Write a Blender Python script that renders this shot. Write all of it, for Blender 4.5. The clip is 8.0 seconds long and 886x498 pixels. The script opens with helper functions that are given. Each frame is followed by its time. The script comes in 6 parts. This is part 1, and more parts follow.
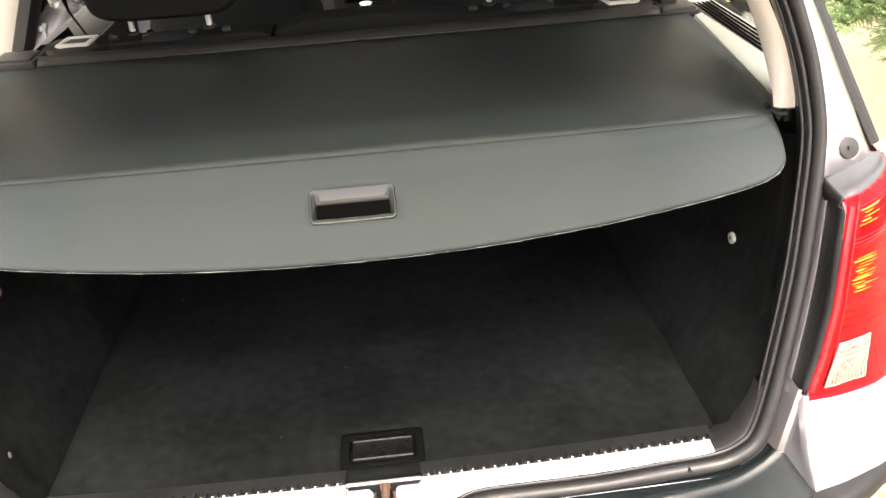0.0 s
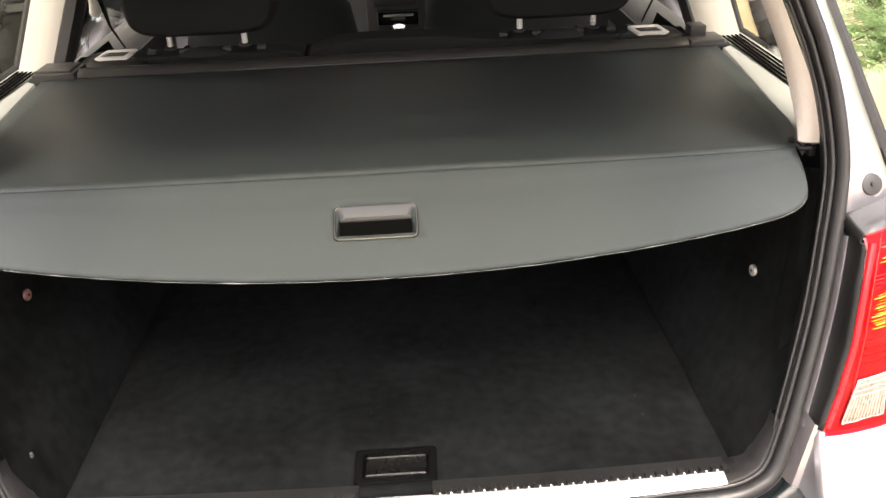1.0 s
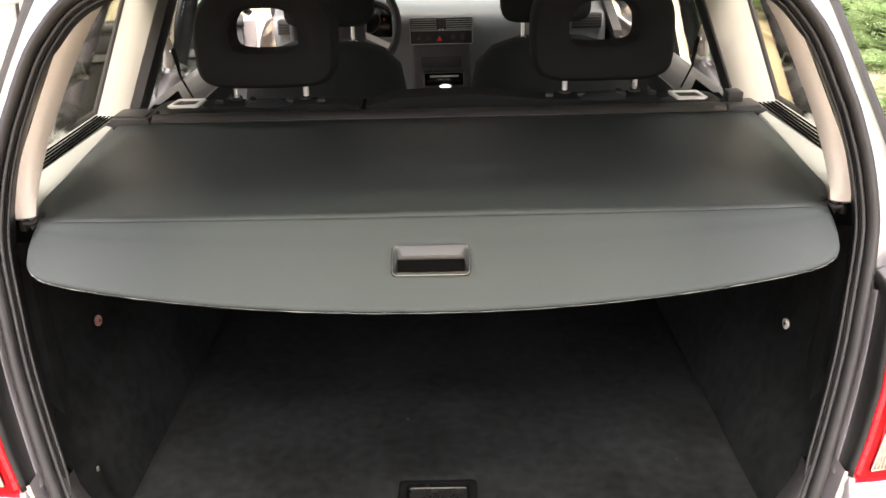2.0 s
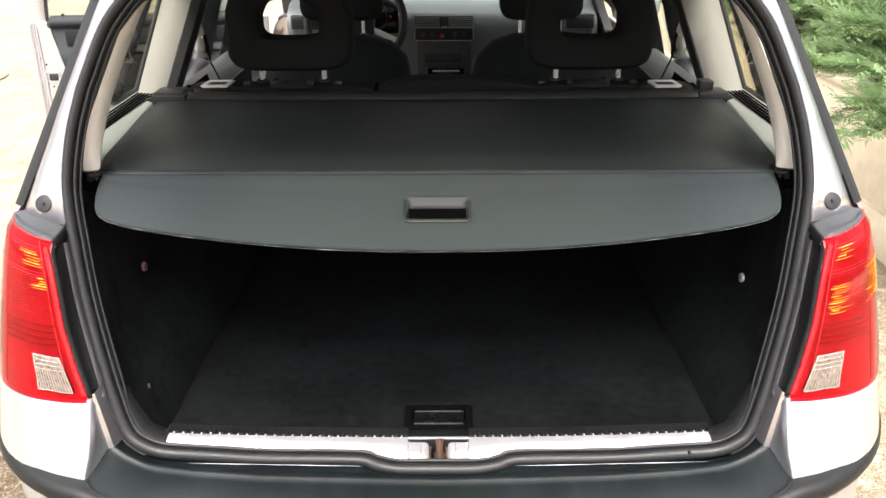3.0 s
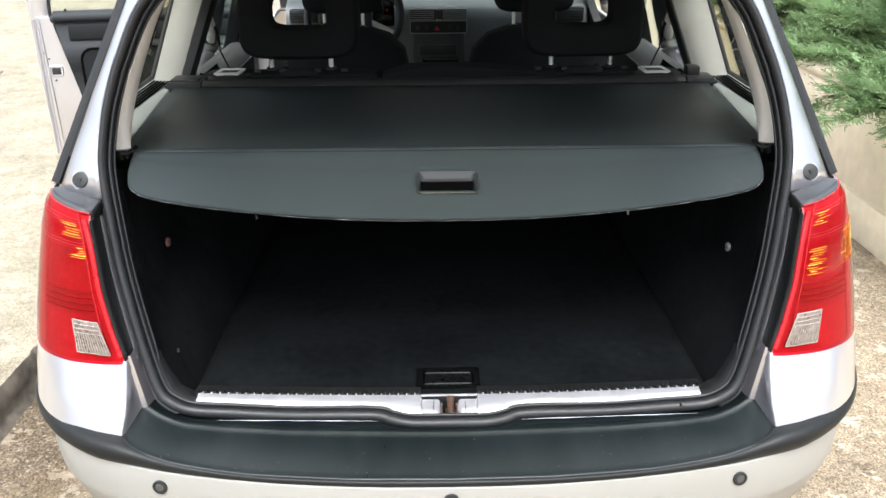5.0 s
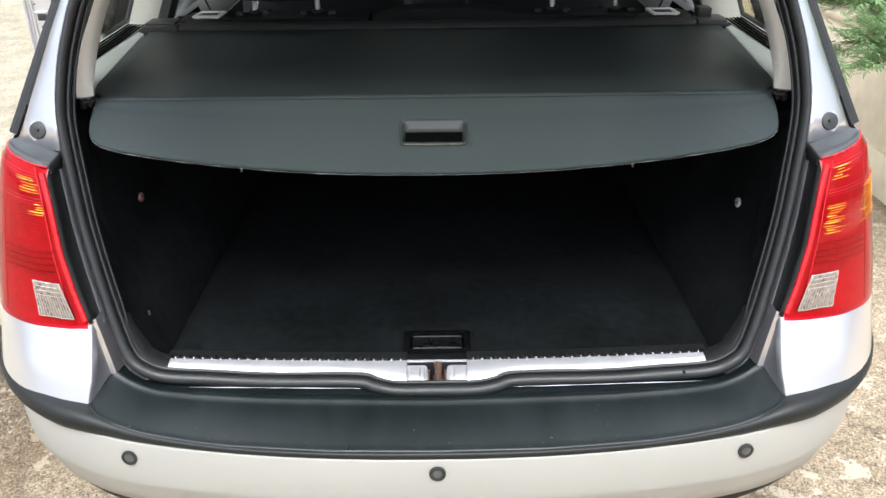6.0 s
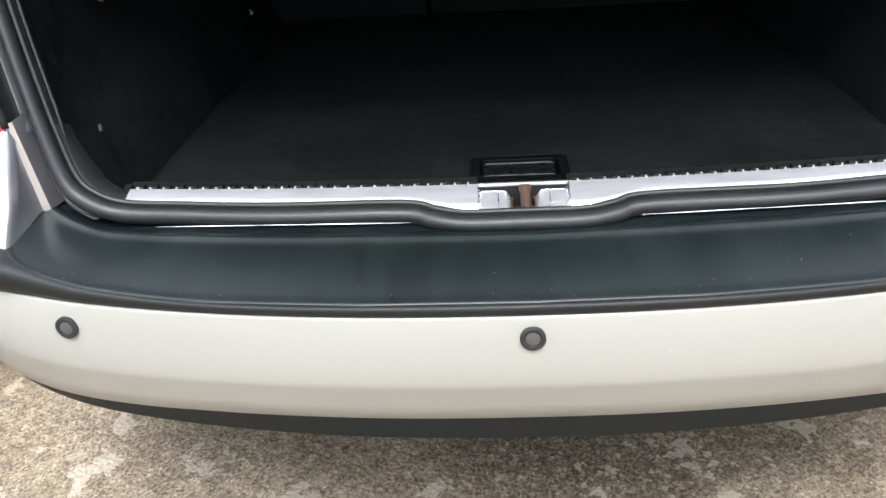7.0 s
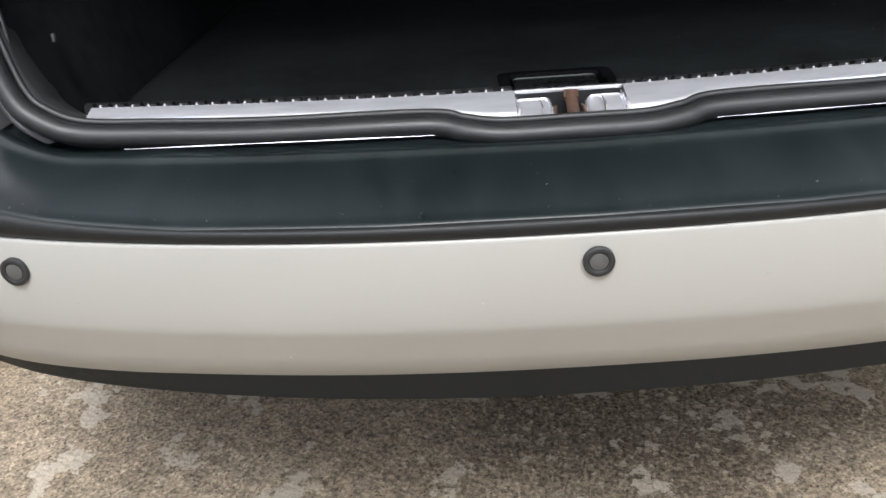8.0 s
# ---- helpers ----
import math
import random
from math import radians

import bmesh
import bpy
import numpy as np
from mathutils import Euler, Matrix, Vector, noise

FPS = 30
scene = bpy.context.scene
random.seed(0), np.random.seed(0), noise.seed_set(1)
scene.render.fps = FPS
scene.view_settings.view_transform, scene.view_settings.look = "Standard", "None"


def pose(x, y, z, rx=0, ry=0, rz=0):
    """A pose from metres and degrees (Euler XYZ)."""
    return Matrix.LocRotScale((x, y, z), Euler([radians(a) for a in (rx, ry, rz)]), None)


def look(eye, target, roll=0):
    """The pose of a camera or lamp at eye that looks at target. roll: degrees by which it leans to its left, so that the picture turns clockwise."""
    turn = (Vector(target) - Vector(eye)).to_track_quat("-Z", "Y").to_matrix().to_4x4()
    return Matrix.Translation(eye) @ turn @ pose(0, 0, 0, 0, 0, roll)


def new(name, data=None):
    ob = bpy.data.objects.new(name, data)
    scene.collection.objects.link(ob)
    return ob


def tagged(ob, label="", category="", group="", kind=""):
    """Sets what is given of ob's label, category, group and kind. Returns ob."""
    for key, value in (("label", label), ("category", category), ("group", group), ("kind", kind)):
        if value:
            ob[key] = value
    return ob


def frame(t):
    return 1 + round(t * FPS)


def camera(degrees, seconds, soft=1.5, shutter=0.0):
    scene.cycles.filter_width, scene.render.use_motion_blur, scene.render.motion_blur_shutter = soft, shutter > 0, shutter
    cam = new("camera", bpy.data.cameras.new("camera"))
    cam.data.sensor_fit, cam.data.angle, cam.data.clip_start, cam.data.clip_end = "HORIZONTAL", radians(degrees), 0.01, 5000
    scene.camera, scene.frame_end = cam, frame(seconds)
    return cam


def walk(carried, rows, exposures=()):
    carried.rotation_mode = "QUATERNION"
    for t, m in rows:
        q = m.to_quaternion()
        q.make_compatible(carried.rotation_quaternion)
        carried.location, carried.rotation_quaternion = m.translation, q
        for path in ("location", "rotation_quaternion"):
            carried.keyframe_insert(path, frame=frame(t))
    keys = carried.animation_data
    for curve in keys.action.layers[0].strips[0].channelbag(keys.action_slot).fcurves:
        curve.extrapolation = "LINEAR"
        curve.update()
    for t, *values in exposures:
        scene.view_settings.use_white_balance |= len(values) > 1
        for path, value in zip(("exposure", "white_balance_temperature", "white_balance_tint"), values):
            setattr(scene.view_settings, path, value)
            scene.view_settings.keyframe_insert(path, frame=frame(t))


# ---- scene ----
cam = camera(55.34, 8.0)
PATH = [
    (0, 0.0570, -0.7195, 1.5063, -5.241, -29.324, 3.450),
    (0.2, 0.0410, -0.7390, 1.5150, -5.023, -28.763, 2.718),
    (0.5, 0.0423, -0.7439, 1.5103, -3.365, -28.211, 1.745),
    (1, 0.0629, -0.7349, 1.5103, -2.675, -27.645, 2.330),
    (1.5, 0.0471, -0.7515, 1.5159, -0.847, -25.379, 2.012),
    (1.7, 0.0285, -0.7691, 1.5197, -0.146, -24.121, 1.757),
    (2.8, 0.0360, -1.0286, 1.5217, -0.293, -23.054, 0.031),
    (3, 0.0168, -1.0691, 1.5268, 0.176, -23.133, 0.289),
    (3.2, -0.0140, -1.1020, 1.5300, 0.262, -23.270, 0.551),
    (3.5, -0.0322, -1.1411, 1.5275, 0.575, -23.434, 0.871),
    (4, -0.0458, -1.1950, 1.5312, -0.360, -23.176, 0.706),
    (4.5, -0.0371, -1.2138, 1.5283, -0.885, -23.155, 0.360),
    (5.8, 0.0022, -1.1198, 1.5057, -0.441, -25.320, 0.515),
    (6, 0.0137, -1.0904, 1.4879, -0.290, -26.577, 0.605),
    (6.2, 0.0220, -1.0450, 1.4390, -0.154, -27.620, 0.975),
    (6.5, 0.0178, -0.9512, 1.3384, 0.517, -28.407, 1.853),
    (6.7, -0.0110, -0.8665, 1.2387, 1.048, -29.030, 2.495),
    (6.8, -0.0300, -0.8170, 1.1750, 1.107, -29.513, 2.698),
    (7, -0.0425, -0.7501, 1.0299, 1.894, -27.766, 3.204),
    (7.2, -0.0749, -0.6909, 0.9549, 1.328, -28.173, 3.111),
    (7.5, -0.1071, -0.6530, 0.8829, 0.652, -27.377, 3.474),
    (8, -0.1160, -0.6386, 0.8706, -0.431, -27.064, 3.741),
]
walk(cam, [(t, pose(x, y, z, 90 + pitch, roll, yaw)) for t, x, y, z, yaw, pitch, roll in PATH],
     [(0, 3.52, 7150, 15), (0.5, 3.18, 7200, 17), (1.0, 3.34, 7180, 17), (1.7, 3.42, 7150, 18), (2.8, 2.9, 6650, 12), (3.5, 2.3, 6150, 8), (4.7, 2.35, 5950, 7),
      (5.8, 2.3, 5900, 6), (6.5, 2.2, 5850, 6), (7.0, 2.36, 5850, 6), (7.2, 2.26, 5850, 6), (7.6, 2.10, 5850, 7), (8, 1.93, 5900, 8)])

# ---- light: a bright, thinly overcast day ----
world = bpy.data.worlds.new("sky")
scene.world = world
world.use_nodes = True
wn = world.node_tree.nodes
sky = wn.new("ShaderNodeTexSky")
sky.sky_type = "NISHITA"
sky.sun_disc = False
sky.sun_elevation = radians(62)
sky.sun_rotation = radians(180)
sky.air_density, sky.dust_density, sky.ozone_density = 0.8, 9.0, 0.6
wn["Background"].inputs["Strength"].default_value = 0.15
haze = wn.new("ShaderNodeHueSaturation")  # thin cloud: paler and more even than a clear sky
haze.inputs["Saturation"].default_value = 0.45
even = wn.new("ShaderNodeGamma")
even.inputs["Gamma"].default_value = 0.72
for a, b in ((sky.outputs[0], haze.inputs["Color"]), (haze.outputs[0], even.inputs["Color"]), (even.outputs[0], wn["Background"].inputs["Color"])):
    world.node_tree.links.new(a, b)
sun_data = bpy.data.lights.new("sun", "SUN")
sun_data.energy, sun_data.angle, sun_data.color = 1.45, radians(34), (1.0, 0.93, 0.84)
sun = new("sun", sun_data)
sun.matrix_world = look((0.0, -3.17, 6.0), (0, 0, 0))

# ---- materials ----


def material(name, color, rough=0.5, metal=0.0, vary=0.15, scale=60.0, large=3.0, bump=0.0, bump_scale=300.0, coat=0.0,
             transmission=0.0, ior=1.45, spec=0.5, stretch=(1, 1, 1), sheen=0.0, object_random=0.0, rough_vary=0.1):
    m = bpy.data.materials.new(name)
    m.use_nodes = True
    nt = m.node_tree
    b = nt.nodes["Principled BSDF"]
    b.inputs["Roughness"].default_value = rough
    b.inputs["Metallic"].default_value = metal
    b.inputs["Coat Weight"].default_value = coat
    b.inputs["Coat Roughness"].default_value = 0.06
    b.inputs["Transmission Weight"].default_value = transmission
    b.inputs["IOR"].default_value = ior
    b.inputs["Specular IOR Level"].default_value = spec
    b.inputs["Sheen Weight"].default_value = sheen
    b.inputs["Base Color"].default_value = (*color, 1)
    if vary <= 0 and bump <= 0:
        return m
    tc = nt.nodes.new("ShaderNodeTexCoord")
    mp = nt.nodes.new("ShaderNodeMapping")
    mp.inputs["Scale"].default_value = stretch
    nt.links.new(tc.outputs["Object"], mp.inputs["Vector"])

    def noise_node(s, detail):
        n = nt.nodes.new("ShaderNodeTexNoise")
        n.inputs["Scale"].default_value, n.inputs["Detail"].default_value = s, detail
        nt.links.new(mp.outputs[0], n.inputs["Vector"])
        return n.outputs["Fac"]

    if vary > 0:
        add = nt.nodes.new("ShaderNodeMath")
        add.operation = "ADD"
        nt.links.new(noise_node(scale, 6), add.inputs[0])
        nt.links.new(noise_node(large, 4), add.inputs[1])
        if object_random > 0:
            info = nt.nodes.new("ShaderNodeObjectInfo")
            madd = nt.nodes.new("ShaderNodeMath")
            madd.operation = "MULTIPLY_ADD"
            madd.inputs[1].default_value = object_random
            nt.links.new(info.outputs["Random"], madd.inputs[0])
            nt.links.new(add.outputs[0], madd.inputs[2])
            add = madd
        ramp = nt.nodes.new("ShaderNodeMapRange")
        ramp.inputs["From Min"].default_value, ramp.inputs["From Max"].default_value = 0.6, 1.4
        ramp.inputs["To Min"].default_value, ramp.inputs["To Max"].default_value = 1 - vary, 1 + vary
        nt.links.new(add.outputs[0], ramp.inputs["Value"])
        mul = nt.nodes.new("ShaderNodeVectorMath")
        mul.operation = "SCALE"
        mul.inputs[0].default_value = color
        nt.links.new(ramp.outputs[0], mul.inputs["Scale"])
        nt.links.new(mul.outputs[0], b.inputs["Base Color"])
        rr = nt.nodes.new("ShaderNodeMapRange")
        rr.inputs["From Min"].default_value, rr.inputs["From Max"].default_value = 0.6, 1.4
        rr.inputs["To Min"].default_value, rr.inputs["To Max"].default_value = max(0.02, rough - rough_vary), min(1, rough + rough_vary)
        nt.links.new(add.outputs[0], rr.inputs["Value"])
        nt.links.new(rr.outputs[0], b.inputs["Roughness"])
    if bump > 0:
        bp = nt.nodes.new("ShaderNodeBump")
        bp.inputs["Strength"].default_value, bp.inputs["Distance"].default_value = bump, 0.002
        nt.links.new(noise_node(bump_scale, 5), bp.inputs["Height"])
        nt.links.new(bp.outputs[0], b.inputs["Normal"])
    return m


SILVER = material("silver_paint", (0.64, 0.63, 0.675), 0.31, 0.88, 0.025, 9, 2.0, 0.0, coat=0.8, rough_vary=0.03)
BUMPER_SILVER = material("bumper_paint", (0.317, 0.309, 0.288), 0.42, 0.22, 0.04, 800, 3.0, 0.0, coat=0.12, rough_vary=0.04)
BLACK_PLASTIC = material("black_bumper_plastic", (0.008, 0.0112, 0.0122), 0.35, 0, 0.30, 45, 9, 0.10, 900, spec=0.37, rough_vary=0.10, stretch=(1, 0.22, 0.5))
DARK_PLASTIC = material("dark_plastic", (0.022, 0.022, 0.023), 0.5, 0, 0.15, 120, 8, 0.08, 700)
VALANCE = material("dark_valance_plastic", (0.0080, 0.0092, 0.0098), 0.6, 0, 0.2, 80, 5, 0.15, 700, spec=0.2)
GLOSS_BLACK = material("gloss_black_plastic", (0.004, 0.0042, 0.0045), 0.16, 0, 0.1, 50, 4, spec=0.4)
STRIP_PLASTIC = material("rubbing_strip_plastic", (0.0082, 0.0090, 0.0094), 0.50, 0, 0.25, 60, 9, 0.12, 900, spec=0.35)
RUBBER = material("black_rubber", (0.014, 0.0145, 0.0155), 0.42, 0, 0.3, 80, 8, 0.06, 500)
CARPET = material("black_carpet", (0.0066, 0.0077, 0.0084), 0.95, 0, 0.75, 45, 6, 0.6, 1200, spec=0.06, sheen=0.006, rough_vary=0.03)
SEAT_CLOTH = material("dark_seat_cloth", (0.0110, 0.0122, 0.0128), 0.9, 0, 0.25, 700, 6, 0.5, 1200, spec=0.25, rough_vary=0.04)
SEAT_BACK = material("charcoal_seat_back_cloth", (0.0135, 0.0150, 0.0158), 0.9, 0, 0.3, 500, 6, 0.5, 1200, spec=0.15, rough_vary=0.04)
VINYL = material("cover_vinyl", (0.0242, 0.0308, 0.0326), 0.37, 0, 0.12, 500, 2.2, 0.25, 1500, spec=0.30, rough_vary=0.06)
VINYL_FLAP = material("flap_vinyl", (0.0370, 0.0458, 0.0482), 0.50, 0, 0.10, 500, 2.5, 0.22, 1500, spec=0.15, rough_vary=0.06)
FRAY = material("frayed_edge", (0.28, 0.29, 0.28), 0.8, 0, 0.2, 300, 20)
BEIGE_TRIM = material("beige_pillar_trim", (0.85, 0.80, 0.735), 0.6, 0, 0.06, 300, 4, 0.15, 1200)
# grey-beige, darkened to carry the shade on the left pillar
SHADED_PILLAR_TRIM = material("shaded_pillar_trim", (0.26, 0.258, 0.235), 0.6, 0, 0.06, 300, 4, 0.15, 1200)
GREY_TRIM = material("grey_ledge_plastic", (0.24, 0.26, 0.25), 0.55, 0, 0.08, 300, 4, 0.2, 1200)
DOOR_TRIM = material("dark_grey_door_trim", (0.022, 0.024, 0.027), 0.6, 0, 0.12, 200, 4, 0.2, 900, spec=0.2)
ROLL_GREY = material("pale_door_roll", (0.055, 0.057, 0.056), 0.36, 0, 0.08, 300, 4, 0.2, 1200)
DASH = material("grey_dash_plastic", (0.115, 0.128, 0.134), 0.42, 0, 0.1, 200, 4, 0.1, 900)
POST_STEEL = material("bright_post_steel", (0.86, 0.86, 0.85), 0.32, 0.55, 0.05, 60, 8)
CHROME = material("chrome", (0.78, 0.78, 0.78), 0.14, 1.0, 0.08, 60, 8, rough_vary=0.06)
STEEL = material("brushed_sill_steel", (0.82, 0.81, 0.86), 0.19, 0.72, 0.16, 26, 4, 0.0, 600, stretch=(0.6, 3, 3), rough_vary=0.07)
RUST = material("rusty_steel", (0.075, 0.040, 0.027), 0.7, 0.3, 0.5, 180, 30, 0.5, 500)
RED_SOLID = material("red_reflector", (0.48, 0.012, 0.018), 0.3, 0.1, 0.2, 90, 10)
RED_RIB = material("red_lens_rib", (0.44, 0.020, 0.028), 0.4, 0, 0.2, 90, 10)
DARK_RED = material("dark_red_lens", (0.26, 0.008, 0.011), 0.6, 0, 0.2, 90, 10)
REFLECTOR = material("pale_reflector", (0.42, 0.15, 0.165), 0.4, 0.2, 0.25, 90, 12)
AMBER = material("amber_glint_colour", (1.0, 0.36, 0.03), 0.18, 0.85, 0.3, 120, 30)
YELLOW = material("yellow_glint_colour", (1.0, 0.55, 0.10), 0.2, 0.7, 0.3, 120, 30)
KERB = material("dark_kerb", (0.085, 0.072, 0.058), 0.92, 0, 0.7, 26, 5, 1.0, 70)
CLEAR_BACK = material("reversing_lamp_back", (0.19, 0.155, 0.135), 0.3, 0.3, 0.4, 150, 60)
CLEAR_LENS = material("ribbed_clear_lens", (0.40, 0.35, 0.31), 0.22, 0.3, 0.3, 150, 40)


def clear_pane(name, tint, ior=1.45, rough=0.03):
    """Clear coloured sheet with a mirror gloss that grows at grazing angles."""
    m = bpy.data.materials.new(name)
    m.use_nodes = True
    nt = m.node_tree
    nt.nodes.remove(nt.nodes["Principled BSDF"])
    t, g, f, x = (nt.nodes.new("ShaderNode" + k) for k in ("BsdfTransparent", "BsdfGlossy", "Fresnel", "MixShader"))
    t.inputs["Color"].default_value = (*tint, 1)
    g.inputs["Roughness"].default_value = rough
    f.inputs["IOR"].default_value = ior
    for a, c in ((f.outputs[0], x.inputs[0]), (t.outputs[0], x.inputs[1]), (g.outputs[0], x.inputs[2]), (x.outputs[0], nt.nodes["Material Output"].inputs["Surface"])):
        nt.links.new(a, c)
    return m


GLASS = clear_pane("window_glass", (0.90, 0.93, 0.90), 1.35)
TINTED_GLASS = clear_pane("tinted_window_glass", (0.72, 0.72, 0.64), 1.35)
RED_LENS = clear_pane("red_lens", (0.84, 0.055, 0.10), 1.25, 0.10)
TYRE = material("tyre_rubber", (0.02, 0.02, 0.02), 0.8, 0, 0.3, 50, 6, 0.3, 300)
ALLOY = material("alloy_rim", (0.5, 0.5, 0.51), 0.3, 0.9, 0.08, 60, 6)
RED_MARK = material("red_marker", (0.5, 0.02, 0.02), 0.4)
HEADLINER = material("headliner", (0.55, 0.52, 0.47), 0.95, 0, 0.06, 300, 4)
PINK_CAP = material("dull_red_plastic", (0.30, 0.16, 0.15), 0.5, 0, 0.2, 200, 20)
WALL_PAINT = material("cream_render", (0.79, 0.69, 0.52), 0.85, 0, 0.14, 14, 1.2, 0.5, 90)
WALL_CAP = material("cream_cap", (0.66, 0.55, 0.40), 0.8, 0, 0.18, 20, 2, 0.5, 90)
SOIL = material("soil", (0.09, 0.065, 0.045), 0.95, 0, 0.4, 30, 3, 0.8, 60)
NEEDLE = material("juniper_needles", (0.20, 0.285, 0.145), 0.6, 0, 0.6, 40, 3)
leaf = NEEDLE.node_tree
through_light = leaf.nodes.new("ShaderNodeBsdfTranslucent")
through_light.inputs["Color"].default_value = (0.30, 0.43, 0.20, 1)
leaf_mix = leaf.nodes.new("ShaderNodeMixShader")
leaf_mix.inputs[0].default_value = 0.40
leaf.links.new(leaf.nodes["Principled BSDF"].outputs[0], leaf_mix.inputs[1])
leaf.links.new(through_light.outputs[0], leaf_mix.inputs[2])
leaf.links.new(leaf_mix.outputs[0], leaf.nodes["Material Output"].inputs["Surface"])
BARK = material("bark", (0.09, 0.06, 0.04), 0.9, 0, 0.35, 60, 5, 0.6, 120)
GRIP_BLACK = material("grip_black_plastic", (0.005, 0.0052, 0.0055), 0.30, 0, 0.1, 50, 4, spec=0.28)
HANDLE_GREY = material("handle_plastic", (0.014, 0.0165, 0.0170), 0.30, 0, 0.06, 300, 10, spec=0.6, rough_vary=0.02)
# the filler's black plastic, with the sky light on the cap painted in
CAP_SKYLIT = material("skylit_cap_plastic", (0.050, 0.052, 0.056), 0.45, 0, 0.1, 60, 12, rough_vary=0.03)
SENSOR_GREY = material("sensor_paint", (0.07, 0.07, 0.068), 0.4, 0.2, 0.1, 200, 30)
TRIM_BLACK = material("black_trim_plastic", (0.009, 0.0095, 0.010), 0.5, 0, 0.2, 120, 8, 0.1, 700)
VENT_BLACK = material("vent_black", (0.003, 0.003, 0.003), 0.95, 0, 0.1, 200, 10, spec=0.0)
RIVET = material("dull_nickel", (0.62, 0.62, 0.60), 0.42, 0.35, 0.2, 200, 30)
BRIGHT_BEZEL = material("bright_bezel", (0.85, 0.85, 0.84), 0.35, 0.2, 0.05, 200, 10)
STONE = material("loose_grit", (0.24, 0.205, 0.165), 0.9, 0, 0.6, 40, 8, 0.3, 200)


def concrete(name, light, dark, patch, k=1.0, worn_at=None):
    """Weathered concrete with pale patches, exposed aggregate and grit."""
    m = bpy.data.materials.new(name)
    m.use_nodes = True
    nt = m.node_tree
    b = nt.nodes["Principled BSDF"]
    b.inputs["Roughness"].default_value = 0.92
    b.inputs["Specular IOR Level"].default_value = 0.25
    tc = nt.nodes.new("ShaderNodeTexCoord")

    def tex(kind, s, detail=6.0, rough=0.6):
        n = nt.nodes.new(kind)
        n.inputs["Scale"].default_value = s
        if kind == "ShaderNodeTexNoise":
            n.inputs["Detail"].default_value, n.inputs["Roughness"].default_value = detail, rough
        nt.links.new(tc.outputs["Object"], n.inputs["Vector"])
        return n

    def ramp(src, stops):
        r = nt.nodes.new("ShaderNodeValToRGB")
        e = r.color_ramp.elements
        while len(e) < len(stops):
            e.new(0.5)
        for el, (p, c) in zip(e, stops):
            el.position, el.color = p, (*c, 1)
        nt.links.new(src, r.inputs[0])
        return r.outputs[0]

    def mix(kind, fac, a, c):
        n = nt.nodes.new("ShaderNodeMix")
        n.data_type, n.blend_type = "RGBA", kind
        if isinstance(fac, float):
            n.inputs[0].default_value = fac
        else:
            nt.links.new(fac, n.inputs[0])
        for src, socket in ((a, n.inputs[6]), (c, n.inputs[7])):
            nt.links.new(src, socket)
        return n.outputs[2]

    def math_node(op, a, c):
        n = nt.nodes.new("ShaderNodeMath")
        n.operation = op
        for src, socket in ((a, n.inputs[0]), (c, n.inputs[1])):
            if isinstance(src, float):
                socket.default_value = src
            else:
                nt.links.new(src, socket)
        return n.outputs[0]

    g = lambda v: (v, v, v)
    lo = lambda v: g(1 - (1 - v) * k)
    # worn zones: where the skin has gone the aggregate shows, coarser and darker
    zone = tex("ShaderNodeTexNoise", 1.9, 5, 0.6).outputs[0]
    if worn_at:
        spot = nt.nodes.new("ShaderNodeVectorMath")
        spot.operation = "DISTANCE"
        spot.inputs[1].default_value = worn_at
        flat = nt.nodes.new("ShaderNodeMapping")
        flat.inputs["Scale"].default_value = (0.8, 1.0, 0.0)
        nt.links.new(tc.outputs["Object"], flat.inputs["Vector"])
        nt.links.new(flat.outputs[0], spot.inputs[0])
        near = nt.nodes.new("ShaderNodeMapRange")
        near.inputs["From Min"].default_value, near.inputs["From Max"].default_value = 0.42, 0.05
        near.inputs["To Min"].default_value, near.inputs["To Max"].default_value = 0.0, 0.30
        nt.links.new(spot.outputs["Value"], near.inputs["Value"])
        across = nt.nodes.new("ShaderNodeSeparateXYZ")
        nt.links.new(tc.outputs["Object"], across.inputs[0])
        gutter = nt.nodes.new("ShaderNodeMapRange")
        gutter.inputs["From Min"].default_value, gutter.inputs["From Max"].default_value = -0.95, -1.25
        gutter.inputs["To Min"].default_value, gutter.inputs["To Max"].default_value = 0.0, 0.16
        nt.links.new(across.outputs["X"], gutter.inputs["Value"])
        zone = math_node("ADD", math_node("ADD", math_node("MULTIPLY", zone, 0.8), near.outputs[0]), gutter.outputs[0])
    worn = ramp(zone, [(0.49, g(0.0)), (0.60, g(1.0))])
    base = ramp(tex("ShaderNodeTexNoise", 5.0, 8, 0.65).outputs[0], [(0.36, dark), (0.64, light)])
    mottle = ramp(tex("ShaderNodeTexNoise", 38, 6, 0.7).outputs[0], [(0.34, lo(0.62)), (0.64, g(1.22))])
    grain = ramp(tex("ShaderNodeTexNoise", 150, 4, 0.6).outputs[0], [(0.36, lo(0.48)), (0.50, lo(0.95)), (0.64, g(1.38))])
    fine = ramp(tex("ShaderNodeTexNoise", 420, 3, 0.6).outputs[0], [(0.36, lo(0.66)), (0.64, g(1.28))])
    c = mix("MULTIPLY", 1.0, base, mottle)
    skin = c
    c = mix("MULTIPLY", 0.62, skin, grain)
    c = mix("MULTIPLY", 0.75, c, fine)
    rough_rgb, patch_rgb = nt.nodes.new("ShaderNodeRGB"), nt.nodes.new("ShaderNodeRGB")
    rough_rgb.outputs[0].default_value = (*lo(0.66), 1)
    patch_rgb.outputs[0].default_value = (*patch, 1)
    bare = mix("MULTIPLY", 1.0, skin, rough_rgb.outputs[0])
